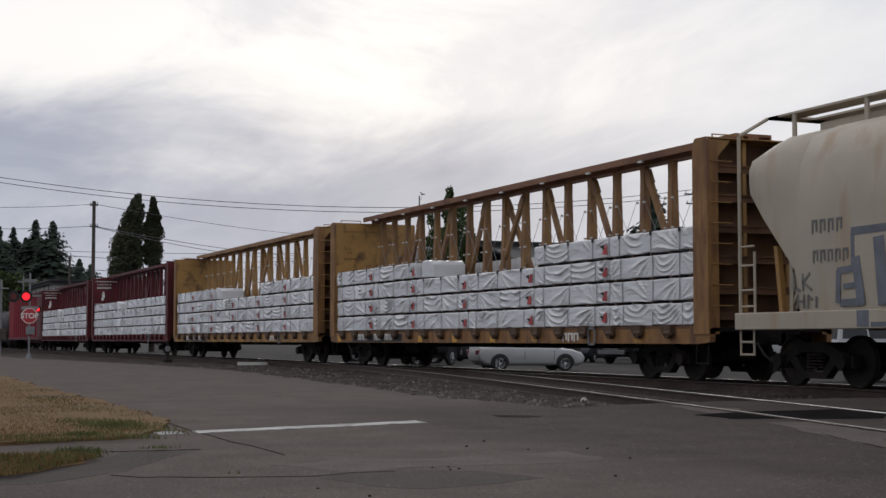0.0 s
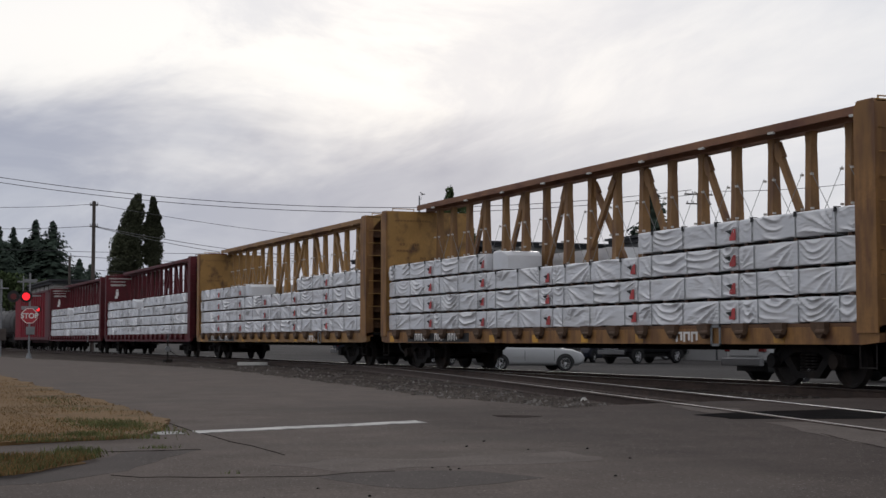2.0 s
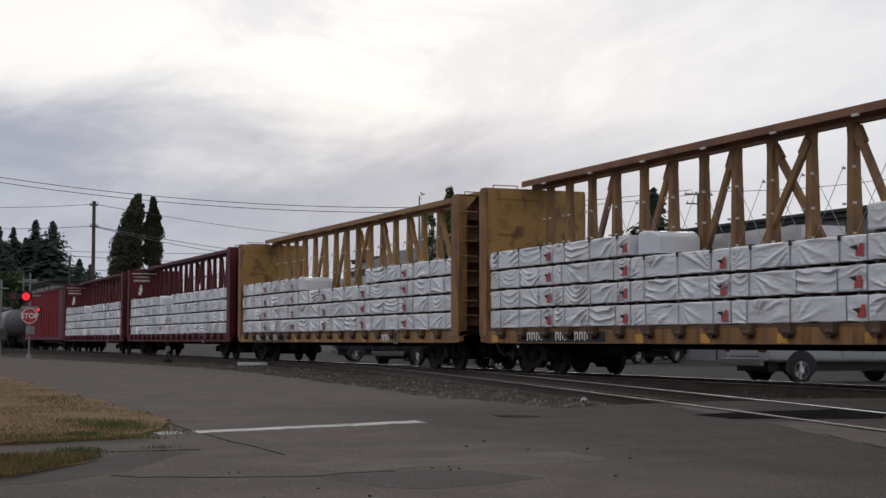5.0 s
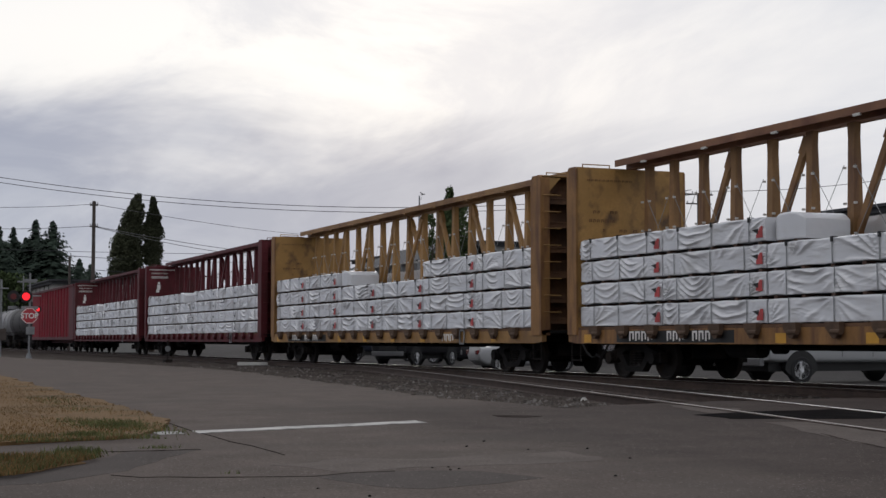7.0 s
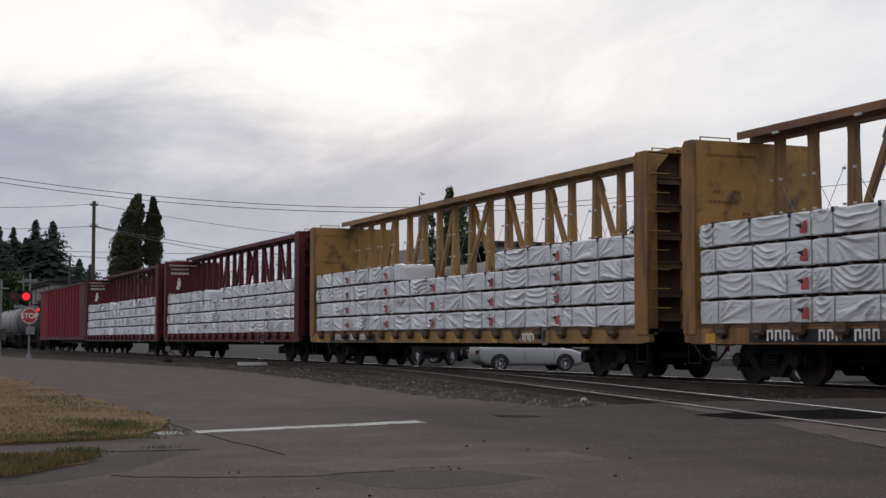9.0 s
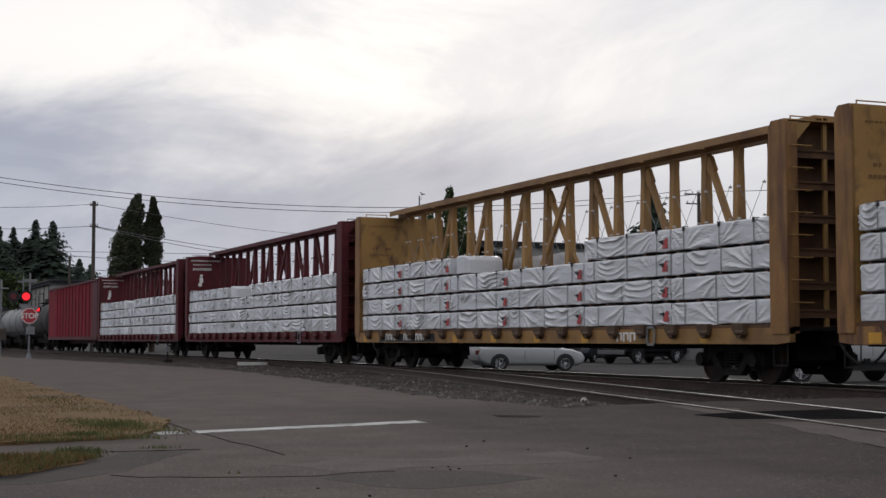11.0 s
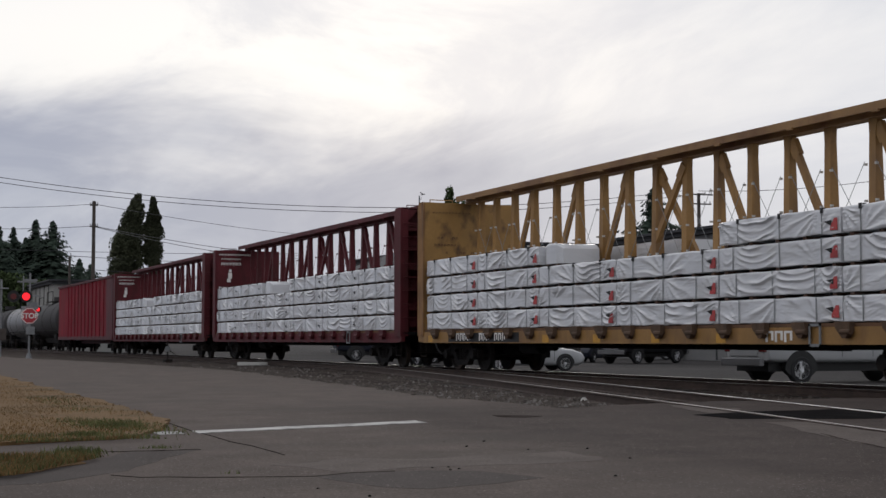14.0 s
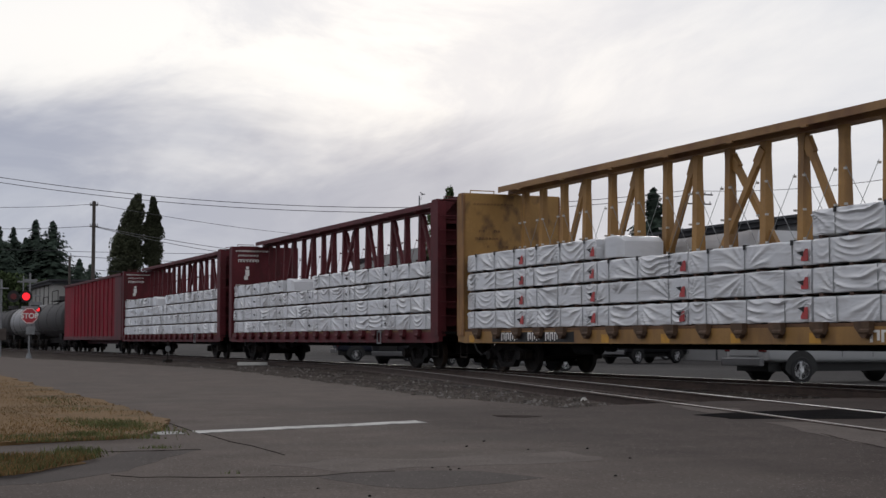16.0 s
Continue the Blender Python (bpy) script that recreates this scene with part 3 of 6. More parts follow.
def add_trucks(car, xs):
    for x in xs:
        bm = bmn()
        box(bm, x - 0.22, x + 0.22, -1.0, 1.0, 0.56, 0.80)
        part("bolster", bm, M_DARK, car, bevel=0.02)
        for sx in (-1, 1):
            bm = bmn()
            q = x + sx * 0.36
            loft(bm, [[(q - 0.05, y, z - 0.07), (q + 0.05, y, z - 0.07), (q + 0.05, y, z + h), (q - 0.05, y, z + h)]
                      for y, z, h in ((-0.85, 0.40, 0.22), (-0.68, 0.40, 0.22), (-0.66, 0.36, 0.08), (0.0, 0.36, 0.24), (0.66, 0.36, 0.08), (0.68, 0.40, 0.22), (0.85, 0.40, 0.22))])
            part("brake_beam", bm, M_DARK, car)
            # added black block that fills the truck and stands for the shade inside
            bm = bmn()
            x0, x1 = sorted((x + sx * 0.24, x + sx * 1.30))
            prism(bm, [(x0, 0.50), (x0, 0.76), (x1, 0.74), (x1, 0.46), (x0 + 0.5, 0.42)], -0.42, 0.42)
            part("brake_lever_frame", bm, M_DARK, car)
        for sy in (-0.98, 0.98):
            f = new("side_frame", SIDE_FRAME)
            f.parent = car
            f.matrix_basis = pose(x, sy, 0)
            s = new("spring_nest", SPRINGS)
            s.parent = f
        for dx in (-0.9, 0.9):
            w = new("wheelset", WHEELSET)
            w.parent = car
            w.matrix_basis = pose(x + dx, 0, WHEEL_R)
            WHEELS.append((w, x + dx))


def add_coupler(car, x, sgn):
    bm = bmn()
    box(bm, min(x, x + sgn * 0.62), max(x, x + sgn * 0.62), -0.07, 0.07, 0.78, 0.92)
    box(bm, min(x + sgn * 0.5, x + sgn * 0.78), max(x + sgn * 0.5, x + sgn * 0.78), -0.15, 0.12, 0.72, 0.98)
    part("coupler", bm, M_DARK, car, bevel=0.02)
    bm = bmn()
    pts = [(x, -0.35, 0.78), (x + sgn * 0.25, -0.36, 0.55), (x + sgn * 0.5, -0.33, 0.42), (x + sgn * 0.75, -0.3, 0.5)]
    for a, b in zip(pts, pts[1:]):
        tube(bm, a, b, 0.025, seg=8)
    part("brake_hose", bm, M_BLACK, car)


def bars_text(parent, x, z, y, widths, h, material, name="stencil", gap=0.06):
    """A row of plain bars of the size of stencilled characters."""
    root = None
    for w in widths:
        if w > 0:
            t = h * 0.2
            bm = bmn()
            prism(bm, [(0, 0), (0, h), (w, h), (w, h * 0.15), (w * 0.72, h * 0.15), (w * 0.72, h - t), (w * 0.28, h - t), (w * 0.28, 0)], -0.004, 0.0)
            o = part(name, bm, material, root or parent)
            if root is None:
                root = o
                o.matrix_basis = pose(x, y, z)
                x0 = x
            else:
                o.matrix_basis = pose(x - x0, 0, 0)
        x += abs(w) + gap
    return root


# ================= centre-beam lumber cars =================
POSTS = [0.63, 1.85, 3.07, 4.30, 5.55, 6.82, 8.02, 9.20, 10.25]
B_IN, NEAR_OUT, FAR_OUT, B_TOP, CHORD_TOP = 11.09, 11.62, -11.52, 4.78, 4.965


def bulkhead(car, sgn, paint):
    """End bulkhead: face plate, side posts, shelves behind, cap and grab rail."""
    yellow = paint in (M_YEL, M_YELC)
    xi = sgn * B_IN
    xo = NEAR_OUT if sgn > 0 else FAR_OUT
    lo, hi = min(xi, xi + sgn * 0.05), max(xi, xi + sgn * 0.05)
    bm = bmn()
    box(bm, lo, hi, -1.40, 1.40, 1.10, B_TOP - 0.03)
    face = part("bulkhead", bm, M_YELB if yellow else paint, car)
    # outer sheet and stiffeners: rust, with the recess shade in their colour
    bm = bmn()
    ox = xi + sgn * 0.053
    box(bm, min(ox, ox + sgn * 0.012), max(ox, ox + sgn * 0.012), -1.38, 1.38, 1.0, B_TOP - 0.05)
    part("outer_sheet", bm, M_RUST if yellow else paint, face, "rust-stained outer sheet, darkened for the recess shade")
    for sy in (-1, 1):
        bm = bmn()
        x0, x1 = min(xi, xo), max(xi, xo)
        prism(bm, [(x0, 0.95), (x0, B_TOP - 0.12), (x0 + 0.10, B_TOP), (x1 - 0.04, B_TOP), (x1, B_TOP - 0.06), (x1, 0.95)], sy * 1.42 - 0.03, sy * 1.42 + 0.03)
        box(bm, min(xo, xo - sgn * 0.04), max(xo, xo - sgn * 0.04), min(sy * 1.39, sy * 1.20), max(sy * 1.39, sy * 1.20), 0.95, B_TOP - 0.05)
        part("corner_post", bm, M_YELD if yellow else paint, face)
        bm = bmn()
        a = sy * 1.20
        v = [bm.verts.new(p) for x in (xo - sgn * 0.03, xo - sgn * 0.05) for p in ((x, a, B_TOP - 0.05), (x, a - sy * 0.32, B_TOP - 0.05), (x, a, B_TOP - 0.40))]
        bm.faces.new(v[:3])
        bm.faces.new(v[3:])
        for i in range(3):
            bm.faces.new((v[i], v[(i + 1) % 3], v[3 + (i + 1) % 3], v[3 + i]))
        part("gusset", bm, paint, face)
    for i, z in enumerate((1.35, 1.85, 2.45, 3.05, 3.65, 4.22)):
        bm = bmn()
        box(bm, min(hi, xo - sgn * 0.10) if sgn > 0 else max(xo + 0.06, xo), xo - 0.10 if sgn > 0 else lo, -1.38, 1.38, z, z + 0.03)
        box(bm, xo - sgn * 0.14 - 0.012, xo - sgn * 0.14 + 0.012, -1.38, 1.38, z - 0.12, z + 0.03)
        part("shelf_stiffener", bm, M_RUST if yellow else paint, face)
    bm = bmn()
    for y in (-0.5, 0.5):
        box(bm, xo - sgn * 0.16 - 0.03, xo - sgn * 0.16 + 0.03, y - 0.04, y + 0.04, 1.0, B_TOP - 0.05)
    part("upright", bm, paint, face)
    bm = bmn()
    box(bm, min(xi, xo), max(xi, xo), -1.40, 1.40, B_TOP - 0.03, B_TOP - 0.005)
    part("cap_plate", bm, paint, face)
    bm = bmn()
    xm = (xi + xo) / 2
    for y in (-1.15, -0.45):
        tube(bm, (xm, y, B_TOP - 0.02), (xm, y, B_TOP + 0.09), 0.014, seg=6)
    tube(bm, (xm, -1.16, B_TOP + 0.09), (xm, -0.44, B_TOP + 0.09), 0.014, seg=6)
    part("grab_iron", bm, paint, face)
    bm = bmn()
    tube(bm, (xo + sgn * 0.05, -1.36, 0), (xo + sgn * 0.05, -0.92, 0), 0.012, seg=6)
    for y in (-1.36, -0.92):
        tube(bm, (xo - sgn * 0.16, y, 0), (xo + sgn * 0.05, y, 0), 0.010, seg=5)
    rung = part("ladder_rung", bm, paint, face)
    rung.matrix_basis = pose(0, 0, 1.5)
    for k in range(1, 8):
        twin(rung, pose(0, 0, 1.5 + 0.4 * k))
    return face


def centerbeam_car(paint, chord_paint, sill_paint, yellow, truss_paint):
    name = "centerbeam_flatcar"
    lab = ("ochre-yellow steel centre-beam flatcar with open truss and bulkheads, carrying wrapped lumber" if yellow
           else "oxide-red steel centre-beam flatcar with open truss, carrying wrapped lumber")
    car = thing(name, lab, "railway car", "lumber cars of the train")
    for sgn in (-1, 1):
        bulkhead(car, sgn, paint)
    # deck and sills
    bm = bmn()
    box(bm, FAR_OUT, NEAR_OUT, -1.36, 1.36, 1.00, 1.075)
    part("deck", bm, M_DARK, car)
    for sy in (-1, 1):
        bm = bmn()
        y0, y1 = sorted((sy * 1.42, sy * 1.30))
        prism(bm, [(FAR_OUT, 0.98), (FAR_OUT, 0.80), (FAR_OUT + 0.4, 0.76), (NEAR_OUT - 0.4, 0.76), (NEAR_OUT, 0.80), (NEAR_OUT, 1.06), (FAR_OUT, 1.06)], y0, y1)
        part("side_sill", bm, sill_paint, car, "dirty painted side sill")
    bm = bmn()
    prism(bm, [(FAR_OUT, 0.74), (-8.0, 0.72), (-6.8, 0.66), (6.8, 0.66), (8.0, 0.72), (NEAR_OUT, 0.74), (NEAR_OUT, 1.0), (FAR_OUT, 1.0)], -0.32, 0.32)
    part("centre_sill", bm, M_DARK, car)
    for x in [-10.2 + 1.22 * i for i in range(18)]:
        bm = bmn()
        prism_pts = [(x - 0.09, 1.0), (x + 0.09, 1.0), (x + 0.09, 0.8), (x - 0.09, 0.8)]
        prism(bm, prism_pts, -1.30, 1.30)
        part("cross_bearer", bm, M_DARK, car)
    bm = bmn()
    prism(bm, [(-B_IN, 1.062), (-B_IN, 1.122), (B_IN, 1.122), (B_IN, 1.062)], -1.40, -1.33)
    part("deck_edge", bm, M_RUST, car, "rusty deck edge rail")
    # winches along the sill
    bm = bmn()
    prism(bm, [(-0.22, 0.18), (0.17, 0.18), (0.17, 0.03), (0.07, -0.09), (-0.02, -0.10), (-0.20, 0.07)], -0.11, 0.0)
    tube(bm, (-0.06, -0.09, 0.01), (0.19, -0.09, 0.01), 0.05, seg=10)
    winch = part("tie_down_winch", bm, mat("rusty_winch_steel", (0.085, 0.05, 0.03), rough=0.85, var=0.35, scale=5) if yellow else M_RED, car)
    winch.matrix_basis = pose(-10.15, -1.42, 0.965)
    for i in range(1, 18):
        twin(winch, pose(-10.15 + 1.195 * i, -1.42, 0.965))
    bm = bmn()
    box(bm, -0.16, 0.16, -0.004, 0.0, -0.09, 0.09)
    refl = part("reflector_patch", bm, M_YEL2 if yellow else M_RED, car, "reflective patch on the sill")
    refl.matrix_basis = pose(-10.6, -1.421, 0.87)
    for x in (-3.4, -0.9, 1.6, 4.0, 8.9):
        twin(refl, pose(x, -1.421, 0.87))
    bm = bmn()
    box(bm, -0.06, 0.06, -1.32, 1.38, 1.0755, 1.12)
    bearer = part("deck_bearer", bm, M_DUN, car, "dark timber deck bearer")
    bearer.matrix_basis = pose(-10.9, 0, 0)
    for k in range(1, 19):
        twin(bearer, pose(-10.9 + 1.21 * k, 0, 0))
    # top chord
    bm = bmn()
    sec = [(-0.43, 0.0), (-0.43, -0.15), (-0.39, -0.15), (-0.39, -0.05), (-0.13, -0.05), (-0.13, -0.20), (0.13, -0.20), (0.13, -0.05), (0.39, -0.05), (0.39, -0.15), (0.43, -0.15), (0.43, 0.0)]
    loft(bm, [[(x, y, CHORD_TOP + z) for y, z in sec] for x in (-B_IN, B_IN)])
    part("top_chord", bm, chord_paint, car, "wide weathered top chord")
    bm = bmn()
    box(bm, -0.09, 0.09, -0.45, -0.40, -0.045, 0.0)
    clip = part("chord_clip", bm, M_CONC if chord_paint is M_CHORD else chord_paint, car, "pale tie-down clip")
    clip.matrix_basis = pose(-9.8, 0, CHORD_TOP - 0.14)
    for i in range(1, 9):
        twin(clip, pose(-9.8 + 2.45 * i, 0, CHORD_TOP - 0.14))
    # posts: tapered boxes with flanges
    bm = bmn()
    loft(bm, [[(-w, -d, z), (w, -d, z), (w, d, z), (-w, d, z)] for w, d, z in ((0.105, 0.15, 1.07), (0.092, 0.11, 3.0), (0.088, 0.07, 4.50), (0.12, 0.06, CHORD_TOP - 0.19))])
    post = part("truss_post", bm, truss_paint, car)
    post.matrix_basis = pose(POSTS[0], 0, 0)
    for x in POSTS[1:] + [-p for p in POSTS]:
        twin(post, pose(x, 0, 0))
    # diagonals lean towards the middle, with a crossed pair in the centre bay
    diag = [((-0.63, 4.62), (0.63, 3.0)), ((0.63, 4.62), (-0.63, 3.0))]
    for a, b in ((1.85, 3.07), (4.30, 5.55), (6.82, 8.02)):
        diag += [((a + 0.10, 4.66), (b + 0.06, 2.5)), ((-a - 0.10, 4.66), (-b - 0.06, 2.5))]
    for i, ((x0, z0), (x1, z1)) in enumerate(diag):
        bm = bmn()
        o = 0.05 if i == 0 else (-0.05 if i == 1 else 0)
        d = Vector((x1 - x0, 0, z1 - z0)).normalized()
        beam(bm, (x0, o, z0), (x1, o, z1), 0.14, 0.10)
        beam(bm, (x0, o, z0), (x0 + d.x * 0.36, o, z0 + d.z * 0.36), 0.22, 0.11)
        if i < 2:
            beam(bm, (x1, o, z1), (x1 + d.x * 1.1, o, z1 + d.z * 1.1), 0.16, 0.10)
        part("truss_diagonal", bm, truss_paint, car)
    rows_x = sorted(POSTS + [-p for p in POSTS])
    bm = bmn()
    tube(bm, (-0.46, -0.11, 0.65), (0.46, -0.11, -0.65), 0.006, seg=4, caps=False)
    cable = part("tie_cable", bm, M_STRAP if yellow else M_RED, car, "thin slack tie-down cable")
    cable.matrix_basis = pose((rows_x[0] + rows_x[1]) / 2, 0, 3.35)
    for i, (a, b) in enumerate(zip(rows_x, rows_x[1:])):
        if i:
            twin(cable, pose((a + b) / 2, 0, 3.35))
        twin(cable, pose((a + b) / 2, -0.22, 3.35, 0, 0, 180))
    bm = bmn()
    for p in sorted(POSTS + [-p for p in POSTS]):
        for z in (2.75, 3.3, 3.95):
            for dx in (-0.15, 0.15):
                box(bm, p + dx - 0.02, p + dx + 0.02, -0.14, -0.08, z - 0.02, z + 0.02)
    tagged(part("cable_ring", bm, M_CONC if yellow else M_RED, car, "small pale cable rings"), kind="stuff")
    # under gear
    bm = bmn()
    tube(bm, (-5.9, -0.75, 0.66), (-4.9, -0.75, 0.66), 0.17, seg=14)
    part("air_reservoir", bm, M_DARK, car)
    bm = bmn()
    tube(bm, (-4.5, -0.75, 0.68), (-4.2, -0.75, 0.68), 0.11, seg=12)
    tube(bm, (-6.5, -0.6, 0.66), (6.5, -0.6, 0.66), 0.018, seg=6)
    for x in (-1.5, -0.6, 0.4, 1.6, 2.1, 2.9):
        box(bm, x - 0.12, x + 0.12, -0.7, -0.5, 0.66, 0.76)
    tube(bm, (-6.0, -0.9, 0.68), (7.2, -0.9, 0.66), 0.016, seg=6)
    part("brake_rigging", bm, M_DARK, car)
    bm = bmn()
    for x in (-0.21, 0.21):
        tube(bm, (x, -1.38, 0.80), (x, -1.38, 0.36), 0.012, seg=6)
    tube(bm, (-0.21, -1.38, 0.38), (0.21, -1.38, 0.38), 0.012, seg=6)
    step = part("sill_step", bm, M_WHEEL, car)
    step.matrix_basis = pose(NEAR_OUT - 0.33, 0, 0)
    twin(step, pose(FAR_OUT + 0.3, 0, 0))
    # placard holder
    bm = bmn()
    for x0, x1, z0, z1 in ((-0.17, 0.17, 0.0, 0.05), (-0.17, 0.17, 0.35, 0.40), (-0.17, -0.12, 0, 0.40), (0.12, 0.17, 0, 0.40)):
        box(bm, x0, x1, -0.02, 0.0, z0, z1)
    ph = part("placard_frame", bm, M_GALV, car, "pale placard frame")
    ph.matrix_basis = pose(6.95, -1.46, 0.72)
    # stencils
    if yellow:
        bm = bmn()
        box(bm, -9.3, -4.85, -1.424, -1.42, 0.785, 1.03)
        part("number_panel", bm, M_BLACK, car, "black stencil panel")
        bars_text(car, -8.75, 0.82, -1.426, [0.19] * 4 + [-0.45] + [0.17] * 3 + [-0.2] + [0.17] * 3, 0.20, M_WHITE)
        for z, ws, y0 in ((4.46, [0.06] * 12, -1.15), (3.72, [0.07, 0.05, -0.2, 0.08, 0.06], -1.0), (3.52, [0.06] * 7, -1.1), (3.3, [0.05, -0.3, 0.07, 0.07, -0.1, 0.09], -0.75)):
            b = bars_text(car, 0, 0, 0, ws, 0.045 if len(ws) > 8 else 0.07, M_RUST, gap=0.04)
            b.matrix_basis = pose(-B_IN + 0.008, y0, z, 0, 0, 90)
        bars_text(car, 5.45, 0.80, -1.424, [0.24, 0.24, 0.24], 0.20, M_WHITE, gap=0.04)
    else:
        for z, ws in ((4.55, [0.1] * 11), (4.36, [0.07] * 9), (4.12, [0.1] * 7), (3.1, [0.09] * 12)):
            b = bars_text(car, 0, 0, 0, ws, 0.07 if z != 4.12 else 0.12, M_WHITE, gap=0.03)
            b.matrix_basis = pose(-B_IN + 0.012, -1.28 if len(ws) > 10 else -1.18, z, 0, 0, 90)
        bm = bmn()
        box(bm, 0, 0.005, -0.10, 0.06, 0.0, 0.16)
        box(bm, 0, 0.005, -0.05, 0.12, 0.16, 0.42)
        box(bm, 0, 0.005, -0.02, 0.10, 0.44, 0.56)
        s = part("warning_mark", bm, M_WHITE, car, "white stencilled mark")
        s.matrix_basis = pose(-B_IN + 0.012, -0.82, 3.38)
    add_trucks(car, (-9.2, 9.2))
    add_coupler(car, NEAR_OUT, 1)
    add_coupler(car, FAR_OUT, -1)
    return car


def copy_car(src, x):
    """A second car of the same build; its wheels are listed for turning."""
    c = copy_thing(src, pose(x, TRACK_Y, 0))
    for o in c.children:
        if o.name.startswith("wheelset"):
            WHEELS.append((o, o.matrix_basis.translation.x))
    return c


CAR_X = {"hopper": 26.90 - 11.05 + 19.5, "y1": 24.51 - 11.05, "y2": -11.05, "r1": -24.51 - 11.05, "r2": -49.2 - 11.05}
S0 = S_ROWS[0][1]

yellow = centerbeam_car(M_YEL, M_CHORD, M_YELD, True, M_TRUSS)
yellow_b = centerbeam_car(M_YELC, M_CHORDB, M_YEL, True, M_YEL)
red = centerbeam_car(M_RED, M_RED, M_RED, False, M_RED)
red_b = copy_car(red, 0)
for ob, key in ((yellow, "y1"), (yellow_b, "y2"), (red, "r1"), (red_b, "r2")):
    RIDES.append((ob, CAR_X[key], TRACK_Y, 0.0))

# ================= wrapped lumber =================
COLS = [-11.05, -7.50, -3.87, -0.12, 3.86, 7.58, 11.05]
L0, PITCH, BH = 1.077, 0.500, 0.438


def bundle_mesh(length, depth, seed, taut, coarse=False):
    """A wrapped bundle: soft box whose skin hangs in swags and fans between the straps."""
    nx, nz, ny = (12, 5, 2) if coarse else (max(10, int(length * 25)), 30, 3)
    r = random.Random(seed)
    bays = [0.0, 0.16 * length, 0.5 * length, 0.84 * length, length]
    kinds = [r.choice(("swag", "swag", "fan_left", "fan_right", "lift_left", "lift_right")) for _ in range(4)]
    force = [r.uniform(0.35, 1.25) for _ in range(4)]
    droop = [r.uniform(0.25, 0.75) for _ in range(4)]
    pitch = [r.uniform(2.2, 3.8) for _ in range(4)]
    shift = [r.random() for _ in range(4)]

    def crest(q):
        return (0.5 + 0.5 * math.cos(2 * math.pi * q)) ** 3

    def skin(u, v):
        x, z = u * length, v * BH
        i = max(k for k in range(4) if x >= bays[k] - 1e-6)
        wide = bays[i + 1] - bays[i]
        t = (x - bays[i]) / wide
        warp = 0.16 * noise.noise(Vector((x * 2.1 + seed, z * 3.0, seed * 1.3)))
        patch = max(0.0, min(1.0, 0.65 + 1.3 * noise.noise(Vector((x * 1.7 + seed * 5, z * 3.4, seed * 2.0)))))
        if kinds[i] == "swag":
            q = v + droop[i] * 4 * t * (1 - t) + warp
            fold = crest(q * pitch[i] + shift[i]) * (0.45 + 0.55 * v)
        else:
            near_x = (x - bays[i]) if kinds[i].endswith("left") else (bays[i + 1] - x)
            near_z = (BH - z) if kinds[i].startswith("fan") else z
            turn = math.atan2(near_z, near_x + 0.02) / (math.pi / 2)
            far = math.hypot(near_x, near_z) / max(0.5, wide)
            fold = crest(turn * pitch[i] * 1.5 + shift[i] + warp) * min(1.0, far * 3) * max(0.1, 1.15 - far)
        ease = min(1.0, 0.3 + 5 * min(abs(x - q) for q in bays[1:4]))
        fine = max(0.0, 1 - 3 * abs(noise.noise(Vector((x * 3.1 + 4 * i, (z + 0.4 * x * (shift[i] - 0.5)) * 14, seed))))) ** 2
        sag = noise.noise(Vector((x * 1.6 + seed * 3, z * 2.2, seed * 0.7)))
        return 0.0015 * sag if taut else force[i] * ease * (0.062 * fold * patch + 0.010 * fine * patch + 0.014 * sag)

    bm = bmn()
    rows = []
    for c in range(nx + 1):
        u = c / nx
        x = u * length
        end = max(0.0, 1 - min(x, length - x) / 0.22) ** 2 * (0.09 if taut else 0.010)
        t = min(abs(x - q) for q in bays[1:4])
        puff = min(0.008, 0.02 * t) + 0.012 * noise.noise(Vector((x * 2.5, 1.0, seed)))
        hem = 0.004 - 0.022 * noise.noise(Vector((x * 2.2, seed, 0.0)))
        if taut:
            puff, hem = 0.05 * math.sin(math.pi * u), 0.0
        col = []
        for k in range(nz + 1):            # front, bottom to top
            v = k / nz
            d = 0.0 if coarse else skin(u, v)
            lip = 0.022 * max(0.0, (v - 0.93) / 0.07) ** 2 + (0.010 if k == 0 else 0)
            col.append((x, -depth + lip + end - d, BH * v + hem * (1 - v) ** 4 + (puff - end) * v ** 3))
        for k in range(1, ny + 1):         # top, front to back
            w = 1 - k / ny
            col.append((x, -depth * w, BH + puff - end + 0.010 * noise.noise(Vector((x * 2.5, w * 3, seed)))))
        col.append((x, 0, 0.0))
        rows.append(col)
    loft(bm, rows)
    return mesh_of("lumber_pack", bm, M_WRAP2 if taut else M_WRAP, smooth=True)


BUNDLES, STRAP_SETS = {}, {}


def small_mesh(key, build, material):
    if key not in STRAP_SETS:
        bm = bmn()
        build(bm)
        STRAP_SETS[key] = mesh_of(key, bm, material)
    return STRAP_SETS[key]


def child(name, me, parent, m):
    o = new(name, me)
    o.parent = parent
    o.matrix_basis = m
    return o


